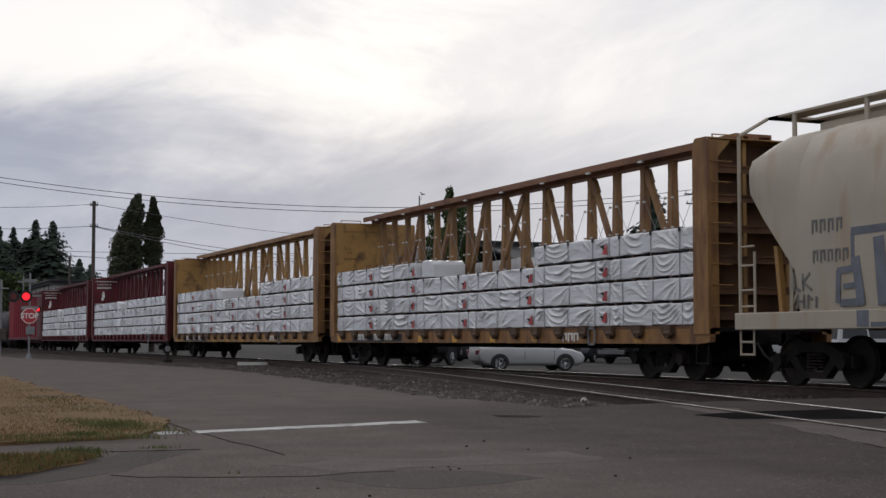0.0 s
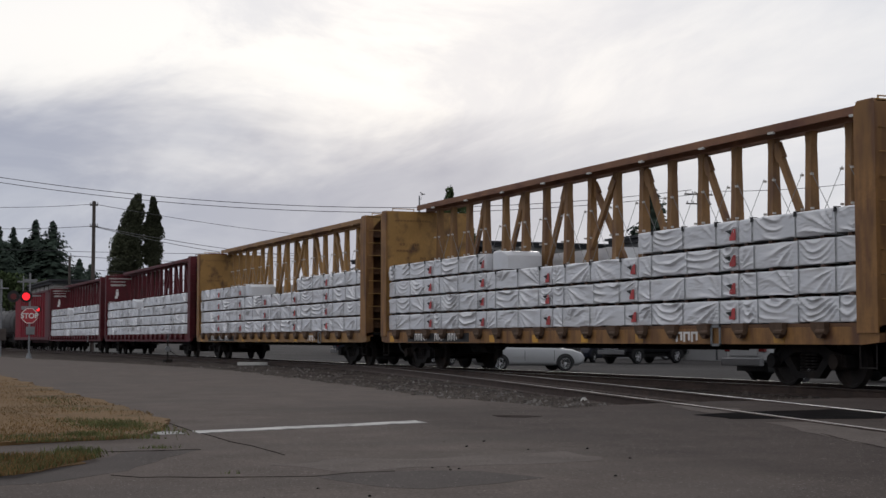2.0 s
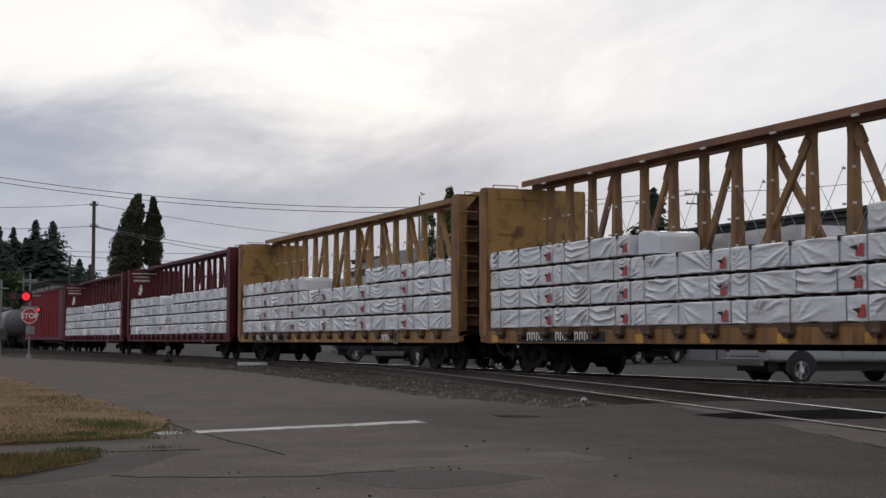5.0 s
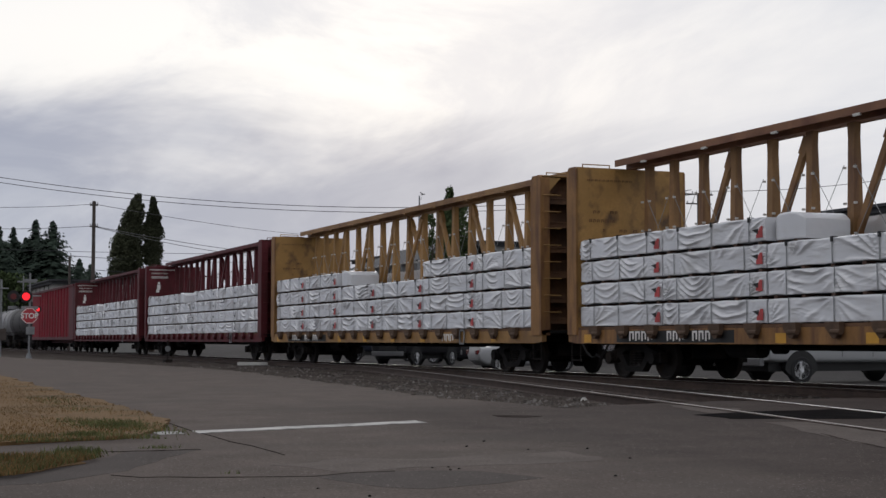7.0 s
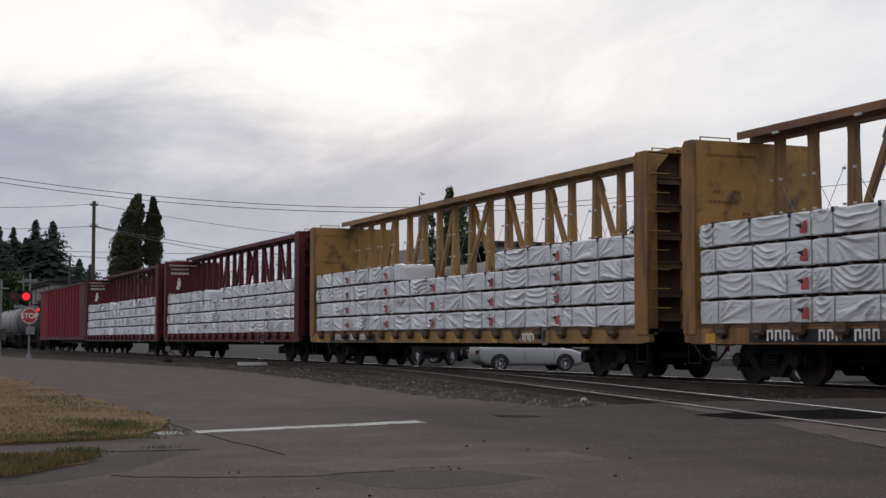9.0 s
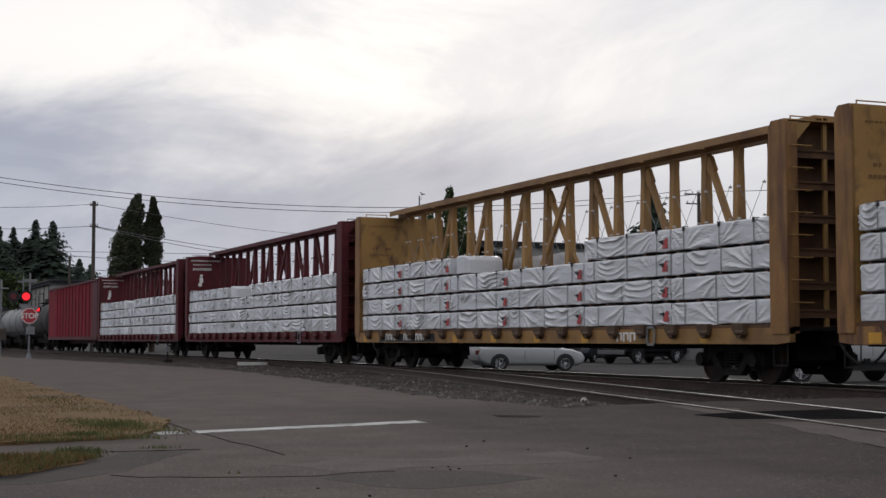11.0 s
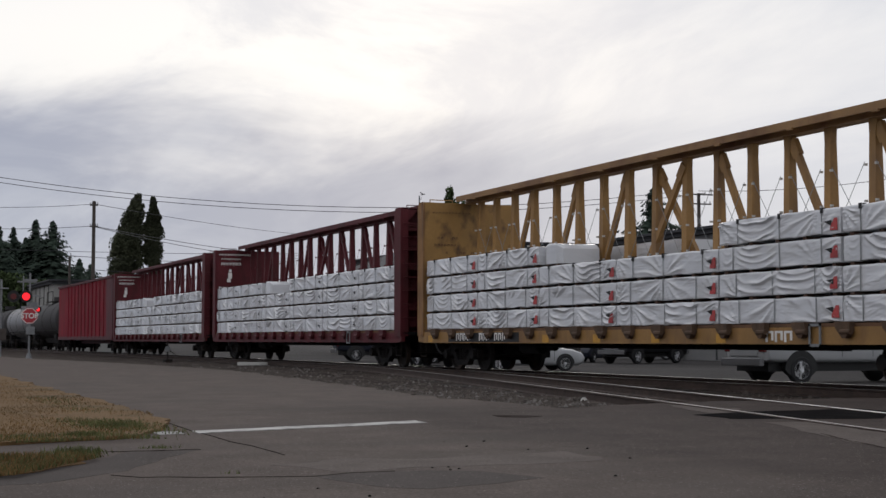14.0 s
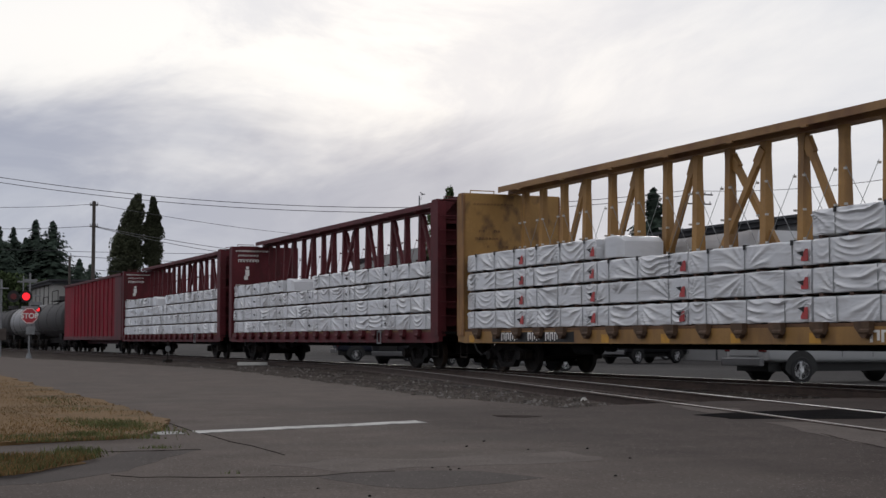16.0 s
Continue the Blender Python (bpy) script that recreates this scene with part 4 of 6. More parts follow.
def lumber(car_key, col, layer, near, taut=False, top=False, variant=0, set_back=0.0, short=1.0):
    x0, x1 = COLS[col] + 0.03, COLS[col + 1] - 0.03
    ln = round((x1 - x0) * short, 2)
    depth = 1.05
    k = (ln, variant % 6 if near else 0, taut, near)
    if k not in BUNDLES:
        BUNDLES[k] = bundle_mesh(ln, depth, 11 + len(BUNDLES) * 7, taut, coarse=not near)
    ob = tagged(new("lumber_pack", BUNDLES[k]), "lumber pack in taut white wrap, set back on the stack" if set_back else "strapped lumber pack in wrinkled white wrap, stacked on the flatcar",
                "lumber pack", "wrapped lumber packs")
    y = TRACK_Y + (-0.31 if near else 1.36) + set_back
    RIDES.append((ob, CAR_X[car_key] + x0 + rng.uniform(-0.012, 0.012), y, L0 + layer * PITCH + (PITCH - BH)))
    def block(bm):
        box(bm, -0.05, 0.05, -depth + 0.02, -0.02, -(PITCH - BH), 0.0)
    n = max(3, int(ln / 0.62)) if near and not set_back else 2
    for i in range(n):
        child("dunnage", small_mesh("dunnage", block, M_DUN), ob, pose(0.2 + (ln - 0.4) * i / (n - 1), 0, 0))
    if not near or set_back:
        return ob
    def strap(bm):
        box(bm, -0.011, 0.011, -depth - 0.022, -depth - 0.016, -0.01, BH + 0.004)
        box(bm, -0.011, 0.011, -depth - 0.022, 0, BH + 0.010, BH + 0.016)
    def corner(bm):
        box(bm, -0.035, 0.035, -depth - 0.028, -depth - 0.016, BH - 0.07, BH + 0.018)
        box(bm, -0.035, 0.035, -depth - 0.028, -depth + 0.08, BH + 0.012, BH + 0.022)
    def red_mark(bm):
        prism(bm, [(-0.10, 0.0), (0.10, 0.0), (0.10, 0.21), (0.02, 0.21), (-0.10, 0.06)], -0.004, 0.0)
    def black_mark(bm):
        prism(bm, [(-0.14, 0.10), (0.05, 0.02), (0.06, 0.12)], -0.006, 0.0)
    r = random.Random(col * 17 + layer * 5 + variant)
    for fx in (0.16, 0.5, 0.84):
        x = ln * fx + r.uniform(-0.12, 0.12)
        s = child("strap", small_mesh("strap", strap, M_STRAP), ob, pose(x, 0, 0, 0, r.uniform(-1.0, 1.0), 0))
        if top:
            child("corner_protector", small_mesh("corner_protector", corner, M_BLACK), s, Matrix())
    if col < 5 or layer % 2 == 0 and col < 5:
        yel = car_key[0] == "y"
        if yel:
            child("red_mark", small_mesh("red_mark", red_mark, M_PRINT), ob, pose(ln - 0.15 + r.uniform(-0.03, 0.03), -depth - 0.024, 0.06 + r.uniform(-0.01, 0.03)))
        child("black_mark", small_mesh("black_mark", black_mark, M_BLACK), ob, pose(ln - 0.24 + r.uniform(-0.03, 0.03), -depth - 0.026, 0.13 + r.uniform(-0.02, 0.03)))
    return ob


for car_i, key in enumerate(("y1", "y2", "r1", "r2")):
    heights = [4, 4, 3, 3, 4, 4] if key[0] == "y" else [4, 4, 3, 4, 4, 4]
    for col in range(6):
        for layer in range(heights[col]):
            lumber(key, col, layer, True, top=layer == heights[col] - 1, variant=car_i + col * 2 + layer)
        for layer in range(4 if col != 3 or key[0] == "r" else 3):
            lumber(key, col, layer, False, variant=car_i + col + layer)
        if col == 2:
            lumber(key, 2, 3, True, taut=True, set_back=0.10, short=0.24)


# ================= covered hopper =================
def covered_hopper():
    car = thing("covered_hopper", "faded beige-grey covered hopper car with stencils and spray-painted tags", "railway car", "")
    half = 8.75
    def ring(x, w, z0, z1, k=10):
        """Cross section: straight-bottomed, bulging side, rounded roof."""
        pts = [(-w * 0.985, z0), (-w, z0 + (z1 - z0) * 0.25), (-w, z0 + (z1 - z0) * 0.55), (-w * 0.95, z0 + (z1 - z0) * 0.78), (-w * 0.80, z0 + (z1 - z0) * 0.92), (-w * 0.45, z1 - 0.03), (0, z1)]
        full = pts + [(-y, z) for y, z in pts[-2::-1]]
        return [(x, y, z) for y, z in full]
    bm = bmn()
    sec = []
    for x, zb in ((-half + 0.02, 3.62), (-half + 0.10, 3.45), (-half + 0.5, 3.02), (-half + 0.95, 2.55), (-half + 1.42, 2.05), (-half + 1.55, 1.30)):
        sec.append(ring(x + 0.30, 1.58, zb, 4.62))
    sec[0] = ring(-half + 0.26, 1.46, 3.72, 3.98)
    sec[1] = ring(-half + 0.36, 1.54, 3.50, 4.28)
    sec[2] = ring(-half + 0.80, 1.58, 3.02, 4.48)
    sec += [ring(-half + 1.9 + 0.9 * i, 1.60, 1.30, 4.64) for i in range(15)]
    sec += [tuple((-x, y, z) for x, y, z in r) for r in reversed(sec[:6])]
    loft(bm, sec)
    part("hopper_body", bm, M_TAN, car, "bulging beige-grey body with sloped end", smooth=True)
    for sy in (-1, 1):
        bm = bmn()
        y0, y1 = sorted((sy * 1.62, sy * 1.40))
        box(bm, -half - 0.05, half + 0.05, y0, y1, 1.02, 1.33)
        part("side_sill", bm, M_TAN, car, bevel=0.015)
    bm = bmn()
    box(bm, -half - 0.05, half + 0.05, -1.40, 1.40, 1.05, 1.28)
    part("end_platform", bm, M_TAN, car)
    for sgn in (-1, 1):
        e = sgn * (half + 0.02)
        bm = bmn()
        for y in (-1.50,):
            for x in (e, e - sgn * 0.46):
                top = 4.62 if x == e else 2.45
                tube(bm, (x, y, 1.30), (x, y, top), 0.035 if x == e else 0.026, seg=8)
            for z in (1.75, 2.2, 2.55, 1.45):
                tube(bm, (e, y, z), (e - sgn * 0.46, y, z), 0.020, seg=6)
            tube(bm, (e, y, 4.62), (e + sgn * 0.28, y + 0.84, 5.03), 0.035, seg=8)
        part("end_ladder", bm, M_TAN, car, "pale tubular end ladder")
        bm = bmn()
        for x in (e, e - sgn * 0.42):
            tube(bm, (x, -1.5, 1.05), (x, -1.5, 0.55), 0.022, seg=6)
        for z in (0.57, 0.80):
            tube(bm, (e, -1.5, z), (e - sgn * 0.42, -1.5, z), 0.022, seg=6)
        part("stirrup_step", bm, M_TAN, car)
        for y in (-0.95, 0.95):
            bm = bmn()
            beam(bm, (e - sgn * 0.85, y, 1.28), (e - sgn * 0.85, y, 2.60), 0.10, 0.08)
            beam(bm, (e - sgn * 0.75, y, 1.28), (e - sgn * 1.25, y, 2.1), 0.06, 0.06)
            part("end_strut", bm, M_TAN, car)
        bm = bmn()
        loft(bm, [[(e - sgn * 1.20, -1.50, 1.30), (e - sgn * 1.30, -1.50, 1.30), (e - sgn * 1.30, -1.40, 1.30), (e - sgn * 1.20, -1.40, 1.30)],
                  [(e - sgn * 1.12, -1.55, 2.50), (e - sgn * 1.22, -1.55, 2.50), (e - sgn * 1.22, -1.45, 2.50), (e - sgn * 1.12, -1.45, 2.50)]])
        part("corner_brace", bm, M_YEL, car, "ochre corner brace")
        add_coupler(car, sgn * half, sgn)
    # roof: running boards and hatch rail
    bm = bmn()
    for y in (-0.42, 0.42):
        box(bm, -half - 0.35, half + 0.35, y - 0.24, y + 0.24, 5.02, 5.06)
    for x in (-half - 0.15, half + 0.15):
        box(bm, x - 0.2, x + 0.2, -0.66, 0.66, 5.02, 5.06)
    part("running_board", bm, M_TAN, car, "roof walkway grating")
    bm = bmn()
    box(bm, -0.05, 0.05, -0.02, 0.02, 4.45, 5.03)
    br = part("walkway_bracket", bm, M_TAN, car)
    br.matrix_basis = pose(-half + 0.5, -0.62, 0)
    for i in range(1, 9):
        twin(br, pose(-half + 0.5 + i * (2 * half - 1.0) / 8, -0.62, 0))
    bm = bmn()
    box(bm, -half + 1.0, half - 1.0, -0.45, 0.45, 4.58, 4.80)
    part("hatch", bm, M_TAN, car, bevel=0.04)
    bm = bmn()
    prism(bm, [(-3.5, 0.45), (-2.2, 0.45), (-0.2, 1.30), (-5.4, 1.30)], -1.0, 1.0)
    prism(bm, [(3.5, 0.45), (2.2, 0.45), (0.2, 1.30), (5.4, 1.30)], -1.0, 1.0)
    part("discharge_chute", bm, M_TAN, car)
    bars_text(car, -half + 2.28, 2.64, -1.608, [0.15] * 4, 0.24, M_GREYST, gap=0.07)
    bars_text(car, -half + 2.30, 2.14, -1.608, [0.14] * 5, 0.22, M_GREYST, gap=0.06)
    strokes = (((1.75, 1.98), (1.75, 1.70)), ((1.75, 1.70), (1.92, 1.70)), ((2.00, 1.98), (2.00, 1.68)), ((2.00, 1.83), (2.20, 1.98)), ((2.00, 1.83), (2.24, 1.69)),
               ((1.85, 1.62), (1.85, 1.38)), ((1.85, 1.50), (2.02, 1.50)), ((2.02, 1.62), (2.02, 1.38)), ((2.14, 1.60), (2.12, 1.38)), ((2.14, 1.60), (2.26, 1.52)), ((2.36, 1.58), (2.36, 1.38)))
    for (a, b), (c, d) in strokes:
        bm = bmn()
        beam(bm, (-half + a, -1.602, b), (-half + c, -1.602, d), 0.045, 0.006)
        part("graffiti_stroke", bm, M_GREYST, car, "dark spray-painted stroke")
    blocks = ((3.35, 2.05, 3.35, 2.62, 0.09), (3.32, 2.62, 4.9, 2.64, 0.13), (2.95, 1.98, 3.45, 2.02, 0.12), (2.95, 1.45, 2.98, 2.0, 0.12), (3.02, 1.45, 3.5, 1.46, 0.12), (3.55, 1.4, 3.42, 2.2, 0.20),
              (3.1, 1.72, 3.4, 1.74, 0.09), (4.1, 1.4, 4.0, 2.5, 0.26), (4.6, 1.4, 4.5, 2.5, 0.24))
    for i, (a, b, c, d, w) in enumerate(blocks):
        bm = bmn()
        beam(bm, (-half + a, -1.603 - 0.0006 * i, b), (-half + c, -1.603 - 0.0006 * i, d), w, 0.006)
        part("graffiti_block", bm, M_BLUE, car, "slate-blue spray-painted block stroke")
    for a, b, z0, z1 in ((3.45, 3.75, 1.05, 1.32), (3.80, 5.2, 1.05, 1.13), (4.7, 5.2, 1.15, 1.32)):
        bm = bmn()
        box(bm, -half + a, -half + b, -1.625, -1.6205, z0, z1)
        part("graffiti_block", bm, M_BLUE, car, "slate-blue paint sprayed on the sill")
    add_trucks(car, (-half + 1.53, half - 1.53))
    return car


hopper = covered_hopper()
RIDES.append((hopper, -22.90 + 8.75 - S0, TRACK_Y, 0.0))


# ================= high-sided red car and tank cars =================
def red_boxcar():
    car = thing("high_sided_gondola", "faded bright red ribbed high-sided railway car", "railway car")
    h = 11.2
    bm = bmn()
    prism(bm, [(-h, 1.0), (-h, 4.60), (h, 4.60), (h, 1.0)], -1.44, 1.44)
    part("car_body", bm, M_BRED, car, bevel=0.02)
    bm = bmn()
    box(bm, -h - 0.05, h + 0.05, -1.52, 1.52, 4.58, 4.72)
    part("top_rail", bm, M_RED, car, "dark top rail")
    bm = bmn()
    box(bm, -0.07, 0.07, -0.055, 0.0, 1.0, 4.58)
    rib = part("side_rib", bm, M_BRED, car)
    rib.matrix_basis = pose(-6.4, -1.44, 0)
    for i in range(1, 11):
        twin(rib, pose(-6.4 + i * 1.45, -1.44, 0))
    bm = bmn()
    box(bm, h - 2.2, h + 0.02, -1.46, 1.46, 1.0, 4.56)
    part("end_panel", bm, M_RED, car, "dark red end panel")
    bm = bmn()
    box(bm, -h, h, -1.48, -1.40, 0.85, 1.08)
    box(bm, -h, h, -0.35, 0.35, 0.6, 1.0)
    part("side_sill", bm, M_RED, car)
    add_trucks(car, (-9.0, 9.0))
    add_coupler(car, h, 1)
    add_coupler(car, -h, -1)
    return car


def tank_car(paint, label):
    car = thing("tank_car", label, "railway car", "tank cars of the train")
    h, r, zc, seg = 7.6, 1.42, 2.42, 28
    bm = bmn()
    rings = []
    for x, k in ((-h - 0.42, 0.05), (-h - 0.38, 0.4), (-h - 0.25, 0.75), (-h, 0.97), (-h + 0.15, 1.0), (h - 0.15, 1.0), (h, 0.97), (h + 0.25, 0.75), (h + 0.38, 0.4), (h + 0.42, 0.05)):
        rings.append([(x, r * k * math.cos(2 * math.pi * i / seg), zc + r * k * math.sin(2 * math.pi * i / seg)) for i in range(seg)])
    loft(bm, rings)
    part("tank_shell", bm, paint, car, smooth=True)
    bm = bmn()
    for x in (-5.0, 0, 5.0):
        rr = [[(x + dx, (r + 0.015) * math.cos(2 * math.pi * i / seg), zc + (r + 0.015) * math.sin(2 * math.pi * i / seg)) for i in range(seg)] for dx in (-0.04, 0.04)]
        loft(bm, rr)
    part("shell_band", bm, M_DARK, car)
    bm = bmn()
    tube(bm, (0, 0, zc + r - 0.1), (0, 0, zc + r + 0.42), 0.5, seg=16)
    part("dome", bm, paint, car)
    bm = bmn()
    for x in (-1.6, 1.6):
        for y in (-0.8, 0.8):
            tube(bm, (x, y, zc + 1.1), (x, y, zc + 2.25), 0.03, seg=6)
    for y in (-0.8, 0.8):
        tube(bm, (-1.6, y, zc + 2.25), (1.6, y, zc + 2.25), 0.03, seg=6)
    box(bm, -1.6, 1.6, -0.9, 0.9, zc + r + 0.02, zc + r + 0.06)
    part("dome_platform", bm, M_DARK, car)
    bm = bmn()
    box(bm, -h - 0.6, h + 0.6, -0.4, 0.4, 0.62, 1.02)
    for x in (-6.2, 6.2):
        box(bm, x - 0.6, x + 0.6, -1.2, 1.2, 0.9, 1.3)
    for y in (-1.35, 1.35):
        tube(bm, (-h - 0.4, y, 1.55), (h + 0.4, y, 1.55), 0.03, seg=6)
    part("underframe", bm, M_DARK, car)
    add_trucks(car, (-6.2, 6.2))
    add_coupler(car, h + 0.6, 1)
    add_coupler(car, -h - 0.6, -1)
    return car


gondola = red_boxcar()
RIDES.append((gondola, -96.9 + 13.77, TRACK_Y, 0.0))
tank_a = tank_car(M_TANK, "dark grey railway tank car with dome platform")
tank_b = tank_car(M_TANK2, "pale grey railway tank car streaked with dirt")
tank_c = tank_car(M_TANK, "dark grey railway tank car far back in the train")
tank_d = tank_car(M_TANK, "dark grey railway tank car at the tail of the view")
for i, tk in enumerate((tank_a, tank_b, tank_c, tank_d)):
    RIDES.append((tk, -96.9 + 13.77 - 20.8 - i * 17.6, TRACK_Y, 0.0))


# ================= road details =================
sheet("verge", [(-330, 3.6), (-36, 3.72), (-21.6, 3.50), (-14.9, 3.24), (-13.0, 2.5), (-12.5, 1.3), (-11.9, -2.0), (-30, -14), (-330, -14)], 0.03, M_DRY,
      "dry straw-coloured grass verge beside the road", "grass", step=0.3, wob=0.10, thick=0.12)
sheet("verge", [(-11.12, 1.7), (-10.7, 1.78), (-10.1, 1.35), (-9.6, 0.85), (-9.3, -2.0), (-10.6, -4), (-11.1, 1.1)], 0.006, M_DRY,
      "narrow strip of dry grass and weeds", "grass", step=0.12, wob=0.16, thick=0.01, seed=4)
sheet("road_marking", [(-13.36, 3.14), (-14.22, 5.76), (-14.62, 5.80), (-13.72, 3.18)], 0.006, M_LINE, "worn white painted stop line on asphalt", "road marking", kind="", step=0.12, wob=0.022, thick=0.005)
sheet("road_marking", [(-13.36, 2.78), (-13.40, 3.05), (-13.72, 3.08), (-13.72, 2.82)], 0.006, M_LINE, "faded end of the white stop line", "road marking", kind="", step=0.08, wob=0.03, thick=0.005, seed=2)


def crack(pts, width, label, seed):
    """A thin ragged seam along a line, wider and narrower on its way."""
    r = random.Random(seed)
    line = []
    for (x0, y0), (x1, y1) in zip(pts, pts[1:]):
        k = max(2, int(math.hypot(x1 - x0, y1 - y0) / 0.07))
        line += [(x0 + (x1 - x0) * i / k, y0 + (y1 - y0) * i / k) for i in range(k)]
    line.append(pts[-1])
    one, two = [], []
    for i, (x, y) in enumerate(line):
        (xa, ya), (xb, yb) = line[max(0, i - 1)], line[min(len(line) - 1, i + 1)]
        d = math.hypot(xb - xa, yb - ya)
        nx, ny = -(yb - ya) / d, (xb - xa) / d
        w = width * (0.35 + 0.65 * min(1.0, min(i, len(line) - 1 - i) / 5)) * r.uniform(0.35, 1.15) / 2
        j = r.uniform(-0.4, 0.4) * width
        one.append((x + nx * (j + w), y + ny * (j + w)))
        two.append((x + nx * (j - w), y + ny * (j - w)))
    bm = bmn()
    rows = [[bm.verts.new((x, y, z)) for x, y in side] for side, z in ((one, 0.0), (one, 0.0045), (two, 0.0045), (two, 0.0))]
    for p, q in zip(rows, rows[1:]):
        for i in range(len(line) - 1):
            bm.faces.new((p[i], p[i + 1], q[i + 1], q[i]))
    solid("crack_seam", bm, M_CRACK, label, "crack", "structure")


crack([(-15.2, 3.26), (-13.82, 3.19), (-13.02, 3.185), (-12.17, 3.15), (-11.65, 3.19), (-11.07, 3.175), (-10.65, 3.165)], 0.017, "dark crack across the asphalt", 1)
crack([(-9.49, 1.67), (-9.26, 1.82), (-9.23, 1.99), (-9.12, 2.15), (-9.02, 2.48), (-8.92, 2.85), (-9.05, 3.12), (-9.06, 3.44)], 0.006, "thin dark crack in the asphalt", 2)
crack([(-11.47, 1.95), (-11.46, 2.2), (-11.44, 2.42), (-11.45, 2.71)], 0.04, "thin dark crack with weeds", 3)
sheet("asphalt_patch", [(-9.9, 2.75), (-10.15, 3.4), (-10.0, 4.3), (-10.2, 5.2), (-9.6, 5.35), (-9.1, 4.8), (-9.25, 3.9), (-9.2, 3.1)], 0.0010, M_ASPH3, "paler worn strip of asphalt", "asphalt patch", step=0.05, wob=0.12, thick=0.0008, seed=31)
sheet("asphalt_patch", [(-8.91, 2.85), (-9.05, 3.13), (-9.05, 3.44), (-9.0, 3.76), (-8.85, 4.0), (-8.35, 4.15), (-8.05, 3.75), (-7.95, 3.33), (-8.2, 3.05), (-8.6, 2.93)], 0.0014, M_ASPH2, "dark repaired asphalt patch", "asphalt patch", step=0.04, wob=0.09, thick=0.0008)
sheet("crossing_panel", [(-14.48, 9.21), (-14.8, 10.16), (-15.04, 11.83), (-14.3, 11.80), (-13.07, 10.72), (-13.28, 9.92), (-13.63, 9.07)], 0.007, M_TAR, "black strip between the crossing rails", "crossing panel", step=0.2, wob=0.05, thick=0.004, seed=3)
crack([(-11.2, 8.44), (-10.3, 8.05), (-9.57, 7.82), (-8.4, 7.27)], 0.035, "black asphalt seam beside the flush rail", 6)
sheet("asphalt_patch", [(-16.95, 10.27), (-15.14, 9.68), (-14.55, 9.52), (-14.9, 10.1), (-15.74, 10.58)], 0.003, M_ASPH3, "paler asphalt apron beside the crossing rail", "asphalt patch", step=0.15, wob=0.06, thick=0.002, seed=41)
sheet("asphalt_patch", [(-12.9, 9.03), (-9.36, 7.70), (-10.73, 8.83), (-12.8, 9.75)], 0.003, M_ASPH3, "paler asphalt strip between the crossing rails", "asphalt patch", step=0.15, wob=0.06, thick=0.002, seed=43)
sheet("asphalt_patch", [(-15.3, 7.0), (-15.2, 7.3), (-14.84, 7.45), (-14.75, 7.2), (-14.95, 6.95)], 0.005, M_CRACK, "small dark hole patched in the asphalt", "asphalt patch", step=0.1, wob=0.06, thick=0.003, seed=16)


def blades(name, region, count, hmin, hmax, material, label, seed):
    """Uneven tufts of short grass, thinner towards the edges."""
    r = random.Random(seed)
    verts, faces = [], []
    while count > 0:
        x, y = region(r)
        if fbm(x, y, 0.9) + r.uniform(-0.3, 0.3) < -0.15:
            count -= 1
            continue
        a, h, w = r.uniform(0, 6.28), r.uniform(hmin, hmax), r.uniform(0.003, 0.008)
        lx, ly = r.uniform(-0.6, 0.6) * h, r.uniform(-0.6, 0.6) * h
        i = len(verts)
        dx, dy = math.cos(a) * w, math.sin(a) * w
        verts += [(x - dx, y - dy, 0.02), (x + dx, y + dy, 0.02), (x + lx, y + ly, 0.02 + h)]
        faces.append((i, i + 1, i + 2))
        count -= 1
    me = bpy.data.meshes.new(name)
    me.from_pydata(verts, [], faces)
    me.materials.append(material)
    return tagged(new(name, me), label, "grass", kind="stuff")


def verge_a(r):
    x = -12.6 - 26 * r.random() ** 1.8
    lim = 3.0 + 0.42 * min(1, max(0, (-13 - x) / 4)) - (0.5 if x > -13.6 else 0)
    return x, lim - r.random() * 3.6


def verge_b(r):
    x = -9.5 - 1.55 * r.random()
    return x, 1.85 - 0.62 * abs(x + 10.75) - r.random() * 1.5


def verge_edge(r):
    x = -12.5 - 0.7 * r.random() - (0 if r.random() < 0.7 else r.uniform(0, 9))
    return x, (2.45 - (x + 13.1) * -0.4 if x > -13.2 else 3.1) - r.random() * (1.8 if x > -13.2 else 0.5)


blades("dry_grass", verge_a, 42000, 0.012, 0.042, M_BLADE, "short dry straw grass blades", 3)
blades("weeds", verge_edge, 4200, 0.015, 0.05, M_GREEN, "sparse green weeds at the verge edge", 5)
blades("weeds", verge_b, 5200, 0.015, 0.055, M_GREEN, "green weeds and straw in a narrow strip", 8)
blades("dry_grass", verge_b, 8500, 0.015, 0.05, M_BLADE, "dry straw blades in a narrow strip", 9)
blades("weeds", lambda r: (-11.44 + r.uniform(-0.06, 0.06), 2.38 + r.gauss(0, 0.07)), 160, 0.012, 0.035, M_GREEN, "small weeds growing in a crack", 12)
blades("weeds", lambda r: (-11.15 + r.gauss(0, 0.16), 1.75 + r.gauss(0, 0.09)), 900, 0.02, 0.06, M_GREEN, "clump of green weeds beside the asphalt", 14)
blades("weeds", lambda r: (-13.1 + r.gauss(0, 0.12), 2.1 + r.gauss(0, 0.08)), 700, 0.02, 0.055, M_GREEN, "clump of green weeds at the verge edge", 15)
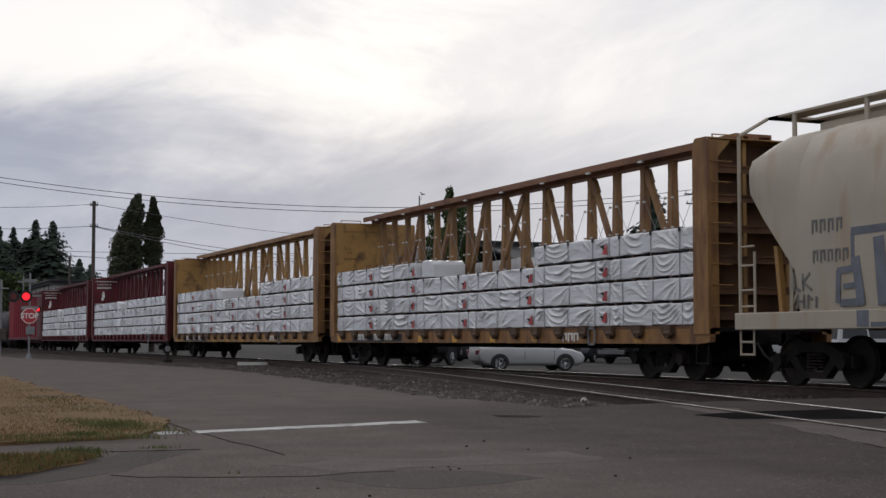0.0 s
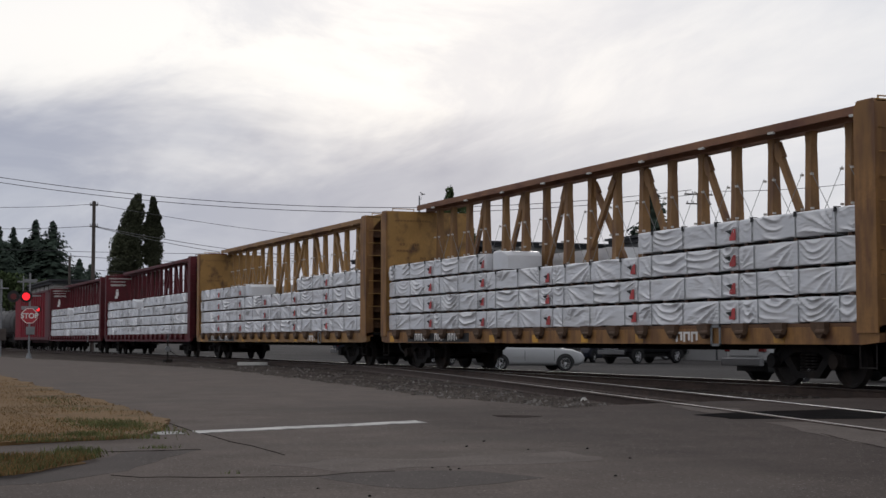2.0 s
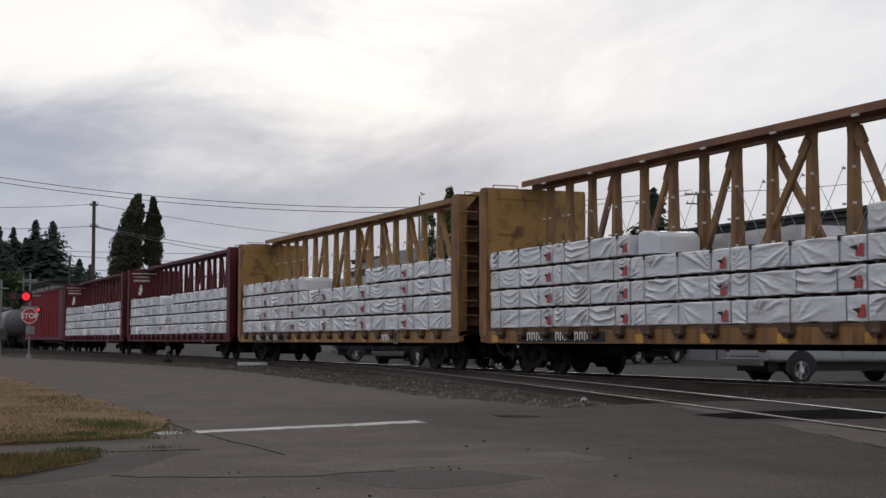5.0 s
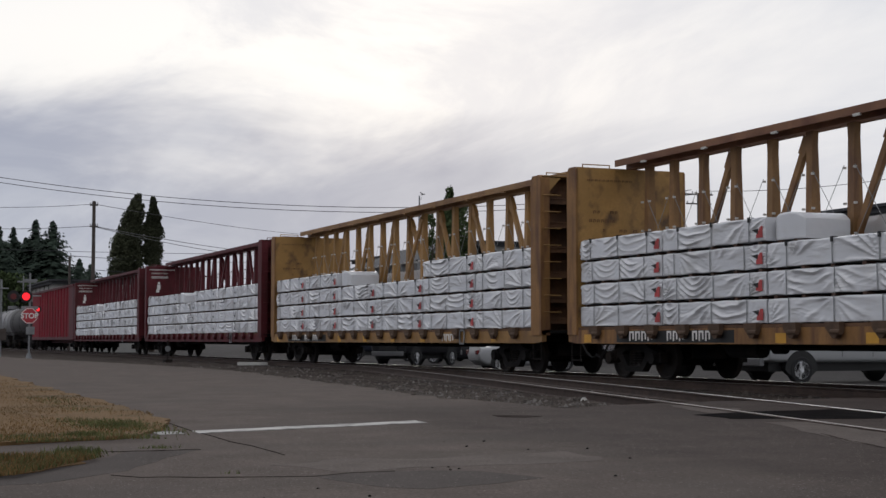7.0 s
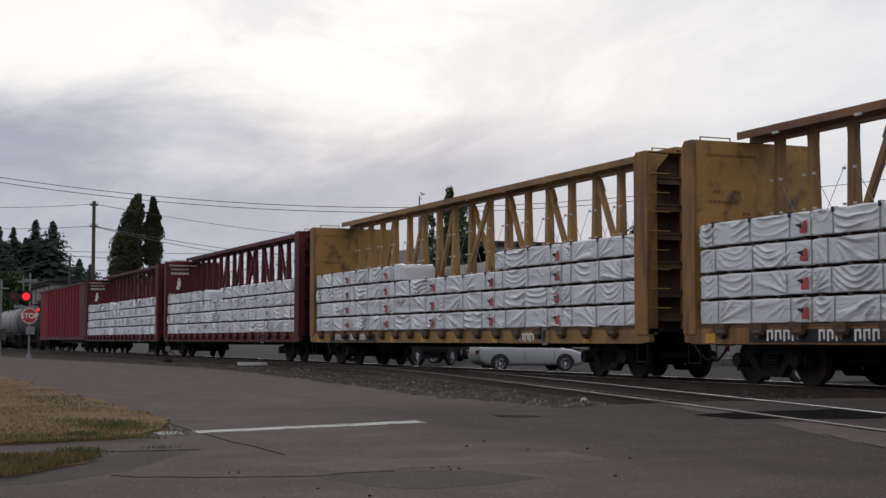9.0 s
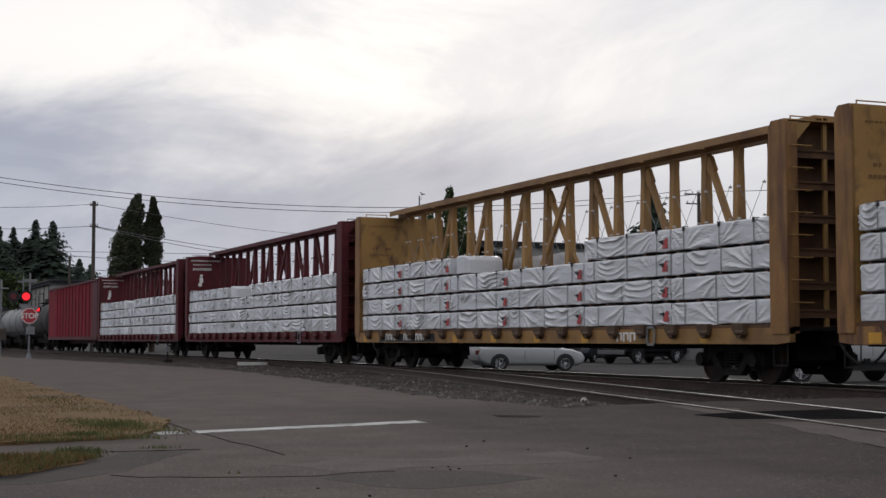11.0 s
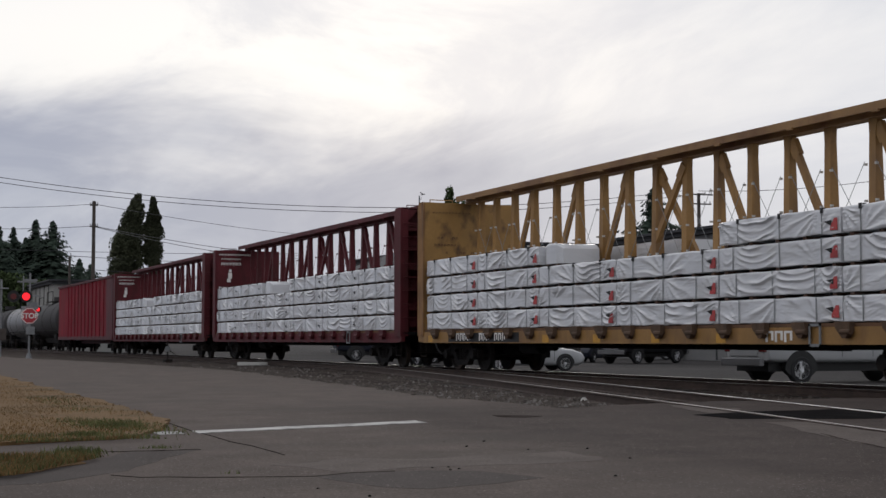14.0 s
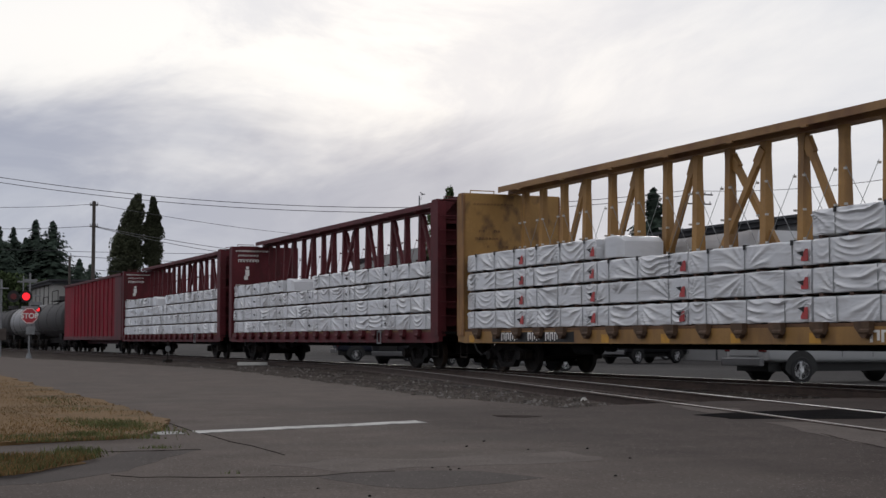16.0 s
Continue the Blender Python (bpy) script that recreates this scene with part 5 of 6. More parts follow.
blades("weeds", lambda r: (-14.9 + r.gauss(0, 0.7), 2.6 + r.gauss(0, 0.22)), 3500, 0.02, 0.05, M_GREEN, "thin green weeds among dry grass", 16)
blades("weeds", lambda r: (-9.1 + r.uniform(-0.03, 0.03), 2.35 + r.gauss(0, 0.05)), 40, 0.01, 0.03, M_GREEN, "small weeds growing in a crack", 13)


sheet("asphalt_patch", [(-9.06, 0.93), (-9.1, 1.21), (-9.78, 1.78), (-10.6, 2.22), (-11.41, 2.68), (-11.40, 2.2), (-10.8, 1.83), (-9.95, 1.3), (-9.5, 0.8)], 0.0012, M_ASPH2,
      "dark worn asphalt beside the strip of weeds", "asphalt patch", step=0.08, wob=0.05, thick=0.0009, seed=51)


# ================= stones =================
def rock(bm, x, y, z, s, r):
    n = 7
    pts = []
    for k, zz in enumerate((0.0, 0.45, 0.8)):
        q = (1.0, 0.95, 0.5)[k]
        pts.append([(x + s * q * math.cos(6.283 * i / n) * r.uniform(0.7, 1.2), y + s * q * math.sin(6.283 * i / n) * r.uniform(0.7, 1.2), z + s * zz * r.uniform(0.7, 1.1)) for i in range(n)])
    loft(bm, pts)


def make_stones():
    r = random.Random(21)
    verts, faces = [], []
    for k in range(5200):
        x = -17.5 - 50 * r.random() ** 1.5
        y = 8.35 + (x < -20) * 0.2 + r.random() ** 1.3 * 7.6
        if x < -22:
            y += min(1.8, (-22 - x) * 0.07)
        s = r.uniform(0.012, 0.038) * (1.6 if r.random() < 0.06 else 1)
        z = ground_z(x, y)
        i = len(verts)
        for sx, sy, sz in ((-1, 0, 0), (0, -1, 0), (1, 0, 0), (0, 1, 0), (0, 0, 1.1)):
            verts.append((x + (sx + r.uniform(-.4, .4)) * s, y + (sy + r.uniform(-.4, .4)) * s, z + sz * s * r.uniform(0.7, 1.2)))
        faces += [(i, i + 1, i + 4), (i + 1, i + 2, i + 4), (i + 2, i + 3, i + 4), (i + 3, i, i + 4)]
    me = bpy.data.meshes.new("ballast_stones")
    me.from_pydata(verts, [], faces)
    me.materials.append(M_STONE)
    tagged(new("ballast_stones", me), "loose grey ballast stones beside the rails", "gravel", kind="stuff")
    verts, faces = [], []
    for k in range(650):
        x = -17.8 - 38 * r.random() ** 1.6
        y = 8.9 + r.random() ** 1.4 * 5.5 + (min(1.8, (-22 - x) * 0.07) if x < -22 else 0)
        s, z, i = r.uniform(0.018, 0.05), ground_z(x, y), len(verts)
        for sx, sy, sz in ((-1, 0, 0), (0, -1, 0), (1, 0, 0), (0, 1, 0), (0, 0, 1.1)):
            verts.append((x + (sx + r.uniform(-.4, .4)) * s, y + (sy + r.uniform(-.4, .4)) * s, z + sz * s * r.uniform(0.7, 1.2)))
        faces += [(i, i + 1, i + 4), (i + 1, i + 2, i + 4), (i + 2, i + 3, i + 4), (i + 3, i, i + 4)]
    me = bpy.data.meshes.new("pale_stones")
    me.from_pydata(verts, [], faces)
    me.materials.append(M_CHIP)
    tagged(new("pale_stones", me), "pale loose stones scattered on the ballast", "gravel", kind="stuff")
    for name, material, count, lab in (("road_grit", M_PALE, 24000, "pale stone chips worn out of the asphalt"), ("road_pits", M_CRACK, 15000, "small dark pits in the worn asphalt")):
        verts, faces = [], []
        for k in range(count):
            x = -6.3 - 12 * r.random() ** 1.3
            y = 0.8 + 8.0 * r.random()
            if (x < -12 and y < 3.4) or (x < -9.2 and y < 2.0) or (x < -16.3 and y > 8.3):
                continue
            if fbm(x, y, 0.6) + r.uniform(-0.5, 0.5) < -0.1:
                continue
            s, i = r.uniform(0.003, 0.0085), len(verts)
            a0 = r.uniform(0, 6.28)
            for q in range(5):
                verts.append((x + math.cos(a0 + q * 1.2566) * s * r.uniform(0.6, 1.3), y + math.sin(a0 + q * 1.2566) * s * r.uniform(0.6, 1.3), 0.004 + 0.2 * s))
            faces.append((i, i + 1, i + 2, i + 3, i + 4))
        me = bpy.data.meshes.new(name)
        me.from_pydata(verts, [], faces)
        me.materials.append(material)
        tagged(new(name, me), lab, "road surface", kind="stuff")
    for k in range(26):
        x = -18.5 - 22 * r.random()
        y = 8.9 + 0.1 * (-18 - x) * 0.5 + r.random() * 3.2
        bm = bmn()
        rock(bm, 0, 0, -0.01, r.uniform(0.05, 0.10), r)
        o = solid("stone", bm, M_CONC if k in (3, 11) else M_STONE, "loose angular stone lying on the ballast", "stone", group="loose stones beside the track")
        o.matrix_basis = pose(x, y, ground_z(x, y), 0, 0, r.uniform(0, 360))
    for k in range(14):
        x, y = -7.6 - 4 * r.random(), 1.8 + 3.8 * r.random()
        bm = bmn()
        rock(bm, 0, 0, -0.004, r.uniform(0.006, 0.015), r)
        o = solid("pebble", bm, M_TAR, "small dark pebble lying on the asphalt", "pebble", group="pebbles on the road")
        o.matrix_basis = pose(x, y, 0.004, 0, 0, r.uniform(0, 360))


make_stones()
bm = bmn()
box(bm, -0.6, 0.6, -0.09, 0.09, 0.0, 0.13)
slab = solid("white_board", bm, M_CONC, "white painted timber lying beside the track", "board", bevel=0.01)
slab.matrix_basis = pose(-56.9, 15.55, -0.15, 0, 0, 66)


# ================= trees =================
def leaf_cloud(verts, faces, c, rx, rz, count, size, r):
    for _ in range(count):
        while True:
            p = Vector((r.uniform(-1, 1), r.uniform(-1, 1), r.uniform(-1, 1)))
            if 0.25 < p.length < 1:
                break
        q = Vector(c) + Vector((p.x * rx, p.y * rx, p.z * rz))
        u = Vector((r.gauss(0, 1), r.gauss(0, 1), r.gauss(0, 1))).normalized() * size * r.uniform(0.6, 1.3)
        w = u.orthogonal().normalized() * size * r.uniform(0.4, 0.9)
        i = len(verts)
        verts += [tuple(q - u), tuple(q + w * 0.8), tuple(q + u), tuple(q - w)]
        faces.append((i, i + 1, i + 2, i + 3))


def crown_part(name, verts, faces, material, tree):
    me = bpy.data.meshes.new(name)
    me.from_pydata(verts, [], faces)
    me.materials.append(material)
    o = new(name, me)
    o.parent = tree
    return o


def broad_tree(at, h, rad, material, label, seed, base=0.25, clumps=60, leaf=0.16, column=False, lean=None):
    r = random.Random(seed)
    t = thing("tree", label, "tree", m=Matrix.Translation(at))
    bm = bmn()
    tube(bm, (0, 0, -0.3), (0.1, 0, h * 0.55), h * 0.022 + 0.08, 0.06, seg=9)
    tube(bm, (0.1, 0, h * 0.5), (0.15, 0.1, h * 0.92), 0.07, 0.02, seg=7)
    for k in range(9):
        z = h * (base + 0.06 * k)
        a = r.uniform(0, 6.28)
        tube(bm, (0.05, 0, z), (math.cos(a) * rad * 0.6, math.sin(a) * rad * 0.6, z + rad * (1.2 if column else 0.5)), 0.06, 0.02, seg=6)
    part("trunk", bm, M_BARK, t)
    verts, faces = [], []
    for k in range(clumps):
        f = r.random()
        z = h * (base + (1 - base) * f)
        env = (math.sin(math.pi * min(1, 0.16 + f * 0.84)) ** 0.6) * (1 - 0.35 * f) if column else math.sqrt(max(0.02, 1 - (2 * f - 0.9) ** 2 * 0.8))
        if lean is not None:
            env = min(1.0, 0.45 + f * 2.2) * (1 - f) ** 0.66 + 0.02
        a, rr = r.uniform(0, 6.28), rad * env * r.uniform(0.15, 0.95)
        s = rad * (0.34 if column else 0.30) * r.uniform(0.6, 1.15) * (1 - 0.68 * f if lean is not None else 1)
        sway = (lean or 0) * f * f
        leaf_cloud(verts, faces, (math.cos(a) * rr + 0.385 * sway, math.sin(a) * rr + 0.923 * sway, min(z, h - s)), s, s * (1.7 if column else 0.9), 70, leaf, r)
    crown_part("crown", verts, faces, material, t)
    return t


def poplar(at, h, shape, clumps, label, seed):
    """shape: (height share, half width, sideways lean of the crown's middle)."""
    r = random.Random(seed)
    t = thing("poplar_tree", label, "tree", m=Matrix.Translation(at))

    def at_height(f):
        for (f0, w0, o0), (f1, w1, o1) in zip(shape, shape[1:]):
            if f <= f1:
                k = max(0.0, (f - f0) / (f1 - f0))
                return w0 + (w1 - w0) * k, o0 + (o1 - o0) * k
        return shape[-1][1:]

    bm = bmn()
    for k in range(6):
        f0, f1 = k / 6.5, (k + 1) / 6.5
        o0, o1 = at_height(f0)[1], at_height(f1)[1]
        tube(bm, (0.385 * o0, 0.923 * o0, h * f0 - 0.2), (0.385 * o1, 0.923 * o1, h * f1 - 0.2), 0.34 * (1 - f0 * 0.9), 0.34 * (1 - f1 * 0.9), seg=9)
    for k in range(14):
        f, a = r.uniform(0.12, 0.75), r.uniform(0, 6.28)
        w, o = at_height(f)
        tube(bm, (0.385 * o, 0.923 * o, h * f), (0.385 * o + math.cos(a) * w * 0.6, 0.923 * o + math.sin(a) * w * 0.6, h * f + w * 1.3), 0.06, 0.02, seg=6)
    part("trunk", bm, M_BARK, t)
    verts, faces = [], []
    for k in range(clumps):
        f = 0.05 + 0.95 * r.random() ** 0.85
        w, o = at_height(f)
        a, rr = r.uniform(0, 6.28), w * math.sqrt(r.random()) * 0.86
        s = max(0.14, w * r.uniform(0.2, 0.36))
        leaf_cloud(verts, faces, (math.cos(a) * rr + 0.385 * o, math.sin(a) * rr + 0.923 * o, min(h * f, h - s)), s, s * 1.6, 75, 0.13, r)
    crown_part("crown", verts, faces, M_LEAF, t)
    return t


def conifer(at, h, rad, label, seed, ragged=0.3):
    r = random.Random(seed)
    t = thing("conifer_tree", label, "tree", "dark conifers", m=Matrix.Translation(at))
    bm = bmn()
    tube(bm, (0, 0, -0.3), (0, 0, h * 0.98), h * 0.018 + 0.06, 0.02, seg=8)
    part("trunk", bm, M_BARK, t)
    verts, faces = [], []
    z = h * 0.06
    while z < h * 0.985:
        f = z / h
        reach = rad * 2.0 * (1 - f) ** 0.80 * (1 + r.uniform(-ragged, ragged)) + 0.05
        for k in range(max(9, int(46 * (1 - f * 0.7)))):
            a = r.uniform(0, 6.283)
            ln = reach * r.uniform(0.55, 1.12)
            d = Vector((math.cos(a), math.sin(a), 0))
            s = d.cross(Vector((0, 0, 1)))
            steps = max(2, int(ln / 0.45))
            for q in range(steps):
                u0 = ln * q / steps
                c = d * (u0 + 0.3 * (1 - f)) + Vector((0, 0, z - 0.28 * u0 + r.uniform(-0.15, 0.15)))
                w = 0.85 * (1 - 0.6 * f) * r.uniform(0.6, 1.2)
                i = len(verts)
                p = d * 0.38 * (1 - 0.6 * f) + Vector((0, 0, -0.14))
                verts += [tuple(c - p), tuple(c + s * w + Vector((0, 0, -0.16))), tuple(c + p), tuple(c - s * w + Vector((0, 0, -0.12)))]
                faces.append((i, i + 1, i + 2, i + 3))
        z += h * 0.016 + 0.07
    crown_part("crown", verts, faces, M_CONIF, t)
    return t


for i, (b, d, h, rad) in enumerate(((5.75, 205, 17.0, 4.6), (6.3, 215, 17.2, 4.2), (6.75, 222, 16.4, 4.2), (7.1, 212, 18.4, 4.2), (7.72, 208, 17.8, 4.8), (7.45, 228, 16.4, 4.6), (6.1, 230, 15.5, 4.6), (7.95, 215, 13.0, 3.6), (6.45, 226, 15.8, 4.6), (6.95, 220, 16.2, 4.6), (7.42, 224, 16.0, 4.6), (6.0, 200, 14.0, 4.4))):
    conifer(place(b, d, -0.40), h, rad, "tall dark green conifer in a dense far row", 40 + i)
for i, (b, d, h, rad) in enumerate(((8.72, 195, 11.7, 3.9), (9.14, 200, 11.5, 4.2), (9.40, 212, 9.6, 3.6))):
    conifer(place(b, d, -0.40), h, rad, "small dark conifer behind the railway", 60 + i)
broad_tree(place(6.0, 172, -0.40), 9.0, 4.6, M_LEAF2, "rounded green leafy tree behind the crossing signal", 71, base=0.05, clumps=150, leaf=0.22)
broad_tree(place(7.15, 178, -0.40), 8.4, 4.4, M_LEAF2, "low green leafy tree behind the train", 72, base=0.05, clumps=140, leaf=0.22)
poplar(place(10.40, 160, -0.40), 16.8, ((0.05, 1.2, 0.0), (0.3, 1.8, 0.0), (0.52, 1.85, 0.0), (0.67, 1.85, 0.25), (0.77, 1.45, 0.6), (0.89, 1.1, 0.95), (0.96, 0.65, 1.3), (1.0, 0.2, 1.45)), 470, "tall dark poplar tree with a leaning top", 73)
poplar(place(11.45, 161, -0.40), 16.6, ((0.05, 0.8, 0.0), (0.3, 1.2, 0.0), (0.6, 1.2, 0.0), (0.82, 1.0, 0.0), (0.92, 0.62, 0.05), (1.0, 0.15, -0.05)), 320, "slender dark columnar poplar tree", 74)
broad_tree(place(23.35, 112, -0.40), 11.6, 2.2, M_LEAF2, "green leafy tree with upright ragged top", 75, base=0.2, clumps=60, leaf=0.14, column=True)
broad_tree(place(22.95, 112, -0.40), 12.9, 0.75, M_LEAF2, "thin upright leafy treetop", 78, base=0.45, clumps=60, leaf=0.16, column=True)
broad_tree(place(22.2, 118, -0.40), 11.6, 0.8, M_LEAF2, "sparse young tree behind the train", 76, base=0.4, clumps=20, leaf=0.12, column=True)
broad_tree(place(24.6, 150, -0.40), 8.8, 4.0, M_LEAF, "dark leafy tree behind the parking lot", 79, base=0.15, clumps=60, leaf=0.2)
broad_tree(place(26.0, 165, -0.40), 9.0, 3.6, M_LEAF, "dark leafy tree behind the parking lot", 80, base=0.15, clumps=60, leaf=0.2)
conifer(place(30.85, 132, -0.40), 15.2, 4.2, "dark conifer rising behind the grey building", 81, ragged=0.45)
conifer(place(30.1, 140, -0.40), 11.8, 2.6, "dark conifer behind the grey building", 82, ragged=0.45)
conifer(place(32.75, 138, -0.40), 11.8, 2.3, "dark conifer behind the grey building", 83, ragged=0.45)


# ================= poles and wires =================
def pole(at, h, r, arms, label, material=None):
    t = thing("utility_pole", label, "utility pole", "utility poles", m=Matrix.Translation(at))
    bm = bmn()
    tube(bm, (0, 0, -0.3), (0, 0, h), r, r * 0.75, seg=12)
    part("post", bm, material or M_POLE, t)
    for z, half, az in arms:
        d = Vector((math.cos(radians(az)), math.sin(radians(az)), 0))
        bm = bmn()
        beam(bm, d * -half + Vector((0, 0, z)), d * half + Vector((0, 0, z)), 0.11, 0.09, side=d.cross(Vector((0, 0, 1))))
        arm = part("crossarm", bm, M_POLE, t)
        for k in (-0.9, -0.45, 0.45, 0.9):
            bm = bmn()
            q = d * half * k + Vector((0, 0, z))
            tube(bm, q, q + Vector((0, 0, 0.25)), 0.05, 0.03, seg=8)
            part("insulator", bm, M_GALV, arm)
    return t


RX = 67.35     # bearing across the view
pole(place(9.23, 130, -0.40), 13.25, 0.19, ((12.9, 0.35, RX), (11.05, 0.35, RX)), "tall dark wooden utility pole beyond the track")
pole(place(8.36, 150, -0.40), 9.6, 0.15, (), "short wooden utility pole in the distance")
pole(place(32.58, 125, -0.40), 13.6, 0.19, ((13.5, 1.35, RX + 20), (12.7, 1.2, RX + 20)), "wooden utility pole with crossarms behind the grey building")
pole(place(26.25, 140, -0.40), 10.2, 0.13, ((9.9, 0.9, RX),), "distant wooden utility pole with a crossarm")
pole(place(28.0, 170, -0.40), 12.0, 0.06, ((10.5, 0.5, RX),), "thin distant aerial mast", M_GALV)


def wire(p0, p1, sag, r=0.02, label="thin dark overhead cable between poles"):
    p0, p1 = Vector(p0), Vector(p1)
    bm = bmn()
    pts = []
    for i in range(25):
        k = i / 24
        pts.append(p0.lerp(p1, k) - Vector((0, 0, 4 * sag * k * (1 - k))))
    loft(bm, [[p + Vector((math.cos(k * 1.2566) * r, 0, math.sin(k * 1.2566) * r)) for k in range(5)] for p in pts])
    solid("overhead_cable", bm, M_WIRE, label, "overhead cable", group="overhead cables")


wire(place(2.87, 120, 14.45), place(32.3, 125, 13.5), 2.35, 0.026)
wire(place(2.87, 120, 14.05), place(32.8, 125, 13.2), 2.42, 0.026)
wire(place(32.58, 125, 13.4), place(44, 115, 14.4), 0.8, 0.024)
wire(place(3.0, 140, 13.1), place(9.23, 130, 12.6), 0.3, 0.02)
wire(place(9.23, 130, 12.6), place(17.29, 220, 16.6), 0.3, 0.026)
wire(place(3.0, 140, 11.2), place(9.2, 130, 10.7), 0.3, 0.022)
wire(place(9.2, 130, 10.7), place(17, 220, 13.4), 0.4, 0.032)
wire(place(9.3, 130, 10.6), place(17.2, 220, 13.0), 0.7, 0.03)
wire(place(3.0, 150, 9.9), place(17, 200, 12.6), 0.3, 0.026)
wire(place(8.36, 150, 9.2), place(17, 200, 11.6), 0.4, 0.03)
wire(place(8.36, 150, 8.0), place(19.5, 200, 9.2), 0.5, 0.03)

# slim pale spire with a bird-shaped vane
spire = thing("flagpole", "slim pale tapered pole behind the train", "pole", m=Matrix.Translation(place(21.73, 105, -0.40)))
bm = bmn()
tube(bm, (0, 0, -0.2), (0, 0, 11.6), 0.24, 0.05, seg=12)
part("post", bm, M_GALV, spire)
vane = thing("bird", "small dark bird with raised wings perched on a thin twig", "bird", m=Matrix.Translation(place(21.86, 105, 11.25)) @ Matrix.Scale(0.62, 4))
bm = bmn()
tube(bm, (-0.05, -0.2, 0.0), (0.0, 0.22, 0.16), 0.05, 0.02, seg=8)
part("body", bm, M_BLACK, vane)
for s in (-1, 1):
    bm = bmn()
    beam(bm, (0, 0.0, 0.1), (s * 0.08, s * 0.26, 0.22 - 0.1 * s), 0.10, 0.02, side=(1, 0, 0))
    part("wing", bm, M_BLACK, vane)
bm = bmn()
tube(bm, (0, -0.05, 0.0), (0, -0.24, -0.55), 0.018, seg=6)
part("leg", bm, M_BLACK, vane)


# ================= buildings =================
def building(name, x0, x1, y0, y1, z1, wall_m, roof_m, label, over=0.5, fascia=0.45, bays=8, roof_rise=0.0, door=True):
    b = thing(name, label, "building")
    bm = bmn()
    box(bm, x0, x1, y0, y1, -0.4, z1 - fascia)
    part("wall", bm, wall_m, b)
    bm = bmn()
    if roof_rise:
        ym = (y0 + y1) / 2
        loft(bm, [[(x, y0 - over, z1 - fascia), (x, ym, z1 + roof_rise), (x, y1 + over, z1 - fascia), (x, ym, z1 + roof_rise - 0.25)] for x in (x0 - over, x1 + over)])
    else:
        box(bm, x0 - over, x1 + over, y0 - over, y1 + over, z1 - 0.16, z1)
        box(bm, x0 - over * 0.6, x1 + over * 0.6, y0 - over * 0.6, y1 + over * 0.6, z1 - fascia, z1 - 0.16)
    part("roof", bm, roof_m, b)
    bw = (x1 - x0) / bays
    for i in range(bays):
        xc = x0 + bw * (i + 0.5)
        bm = bmn()
        box(bm, xc - bw * 0.22, xc + bw * 0.22, y0 - 0.03, y0 + 0.05, 0.9, 2.3)
        w = part("window", bm, M_GLASS, b)
        bm = bmn()
        for a0, a1, c0, c1 in ((-0.24, 0.24, 0.82, 0.9), (-0.24, 0.24, 2.3, 2.38), (-0.24, -0.22, 0.9, 2.3), (0.22, 0.24, 0.9, 2.3)):
            box(bm, xc + bw * a0, xc + bw * a1, y0 - 0.06, y0 + 0.02, c0, c1)
        part("frame", bm, M_BWALL2, w)
        if i:
            bm = bmn()
            xp = x0 + bw * i
            box(bm, xp - 0.06, xp + 0.06, y0 - 0.05, y0, -0.36, z1 - fascia)
            part("downpipe", bm, roof_m, b)
    return b


building("commercial_building", -89.0, -26.0, 50.0, 60.0, 7.85, M_BWALL, M_ROOF, "long low grey commercial building with a dark flat roof", bays=10)
building("warehouse", -152.0, -118.0, 53.0, 70.0, 9.6, M_BWALL2, M_ROOF, "pale grey warehouse with a dark roof", bays=6)
building("house", -128.0, -112.0, 44.0, 54.0, 7.6, M_BWALL, M_ROOF, "grey house with a pitched roof beyond the lot", bays=3, roof_rise=1.6)
building("depot_building", -190.0, -150.0, 20.5, 30.0, 6.9, M_BWALL2, M_ROOF, "pale ribbed depot building beyond the track", bays=12)
building("shed", -216.0, -196.0, 19.4, 21.8, 3.3, M_ROOF, M_GALV, "small dark shed with a pale pitched metal roof", bays=2, roof_rise=0.9)


# ================= crossing signal and masts =================
def disc(bm, y, r, z, x=0.0, th=0.03, seg=20):
    tube(bm, (x, y, z), (x + th, y, z), r, seg=seg)


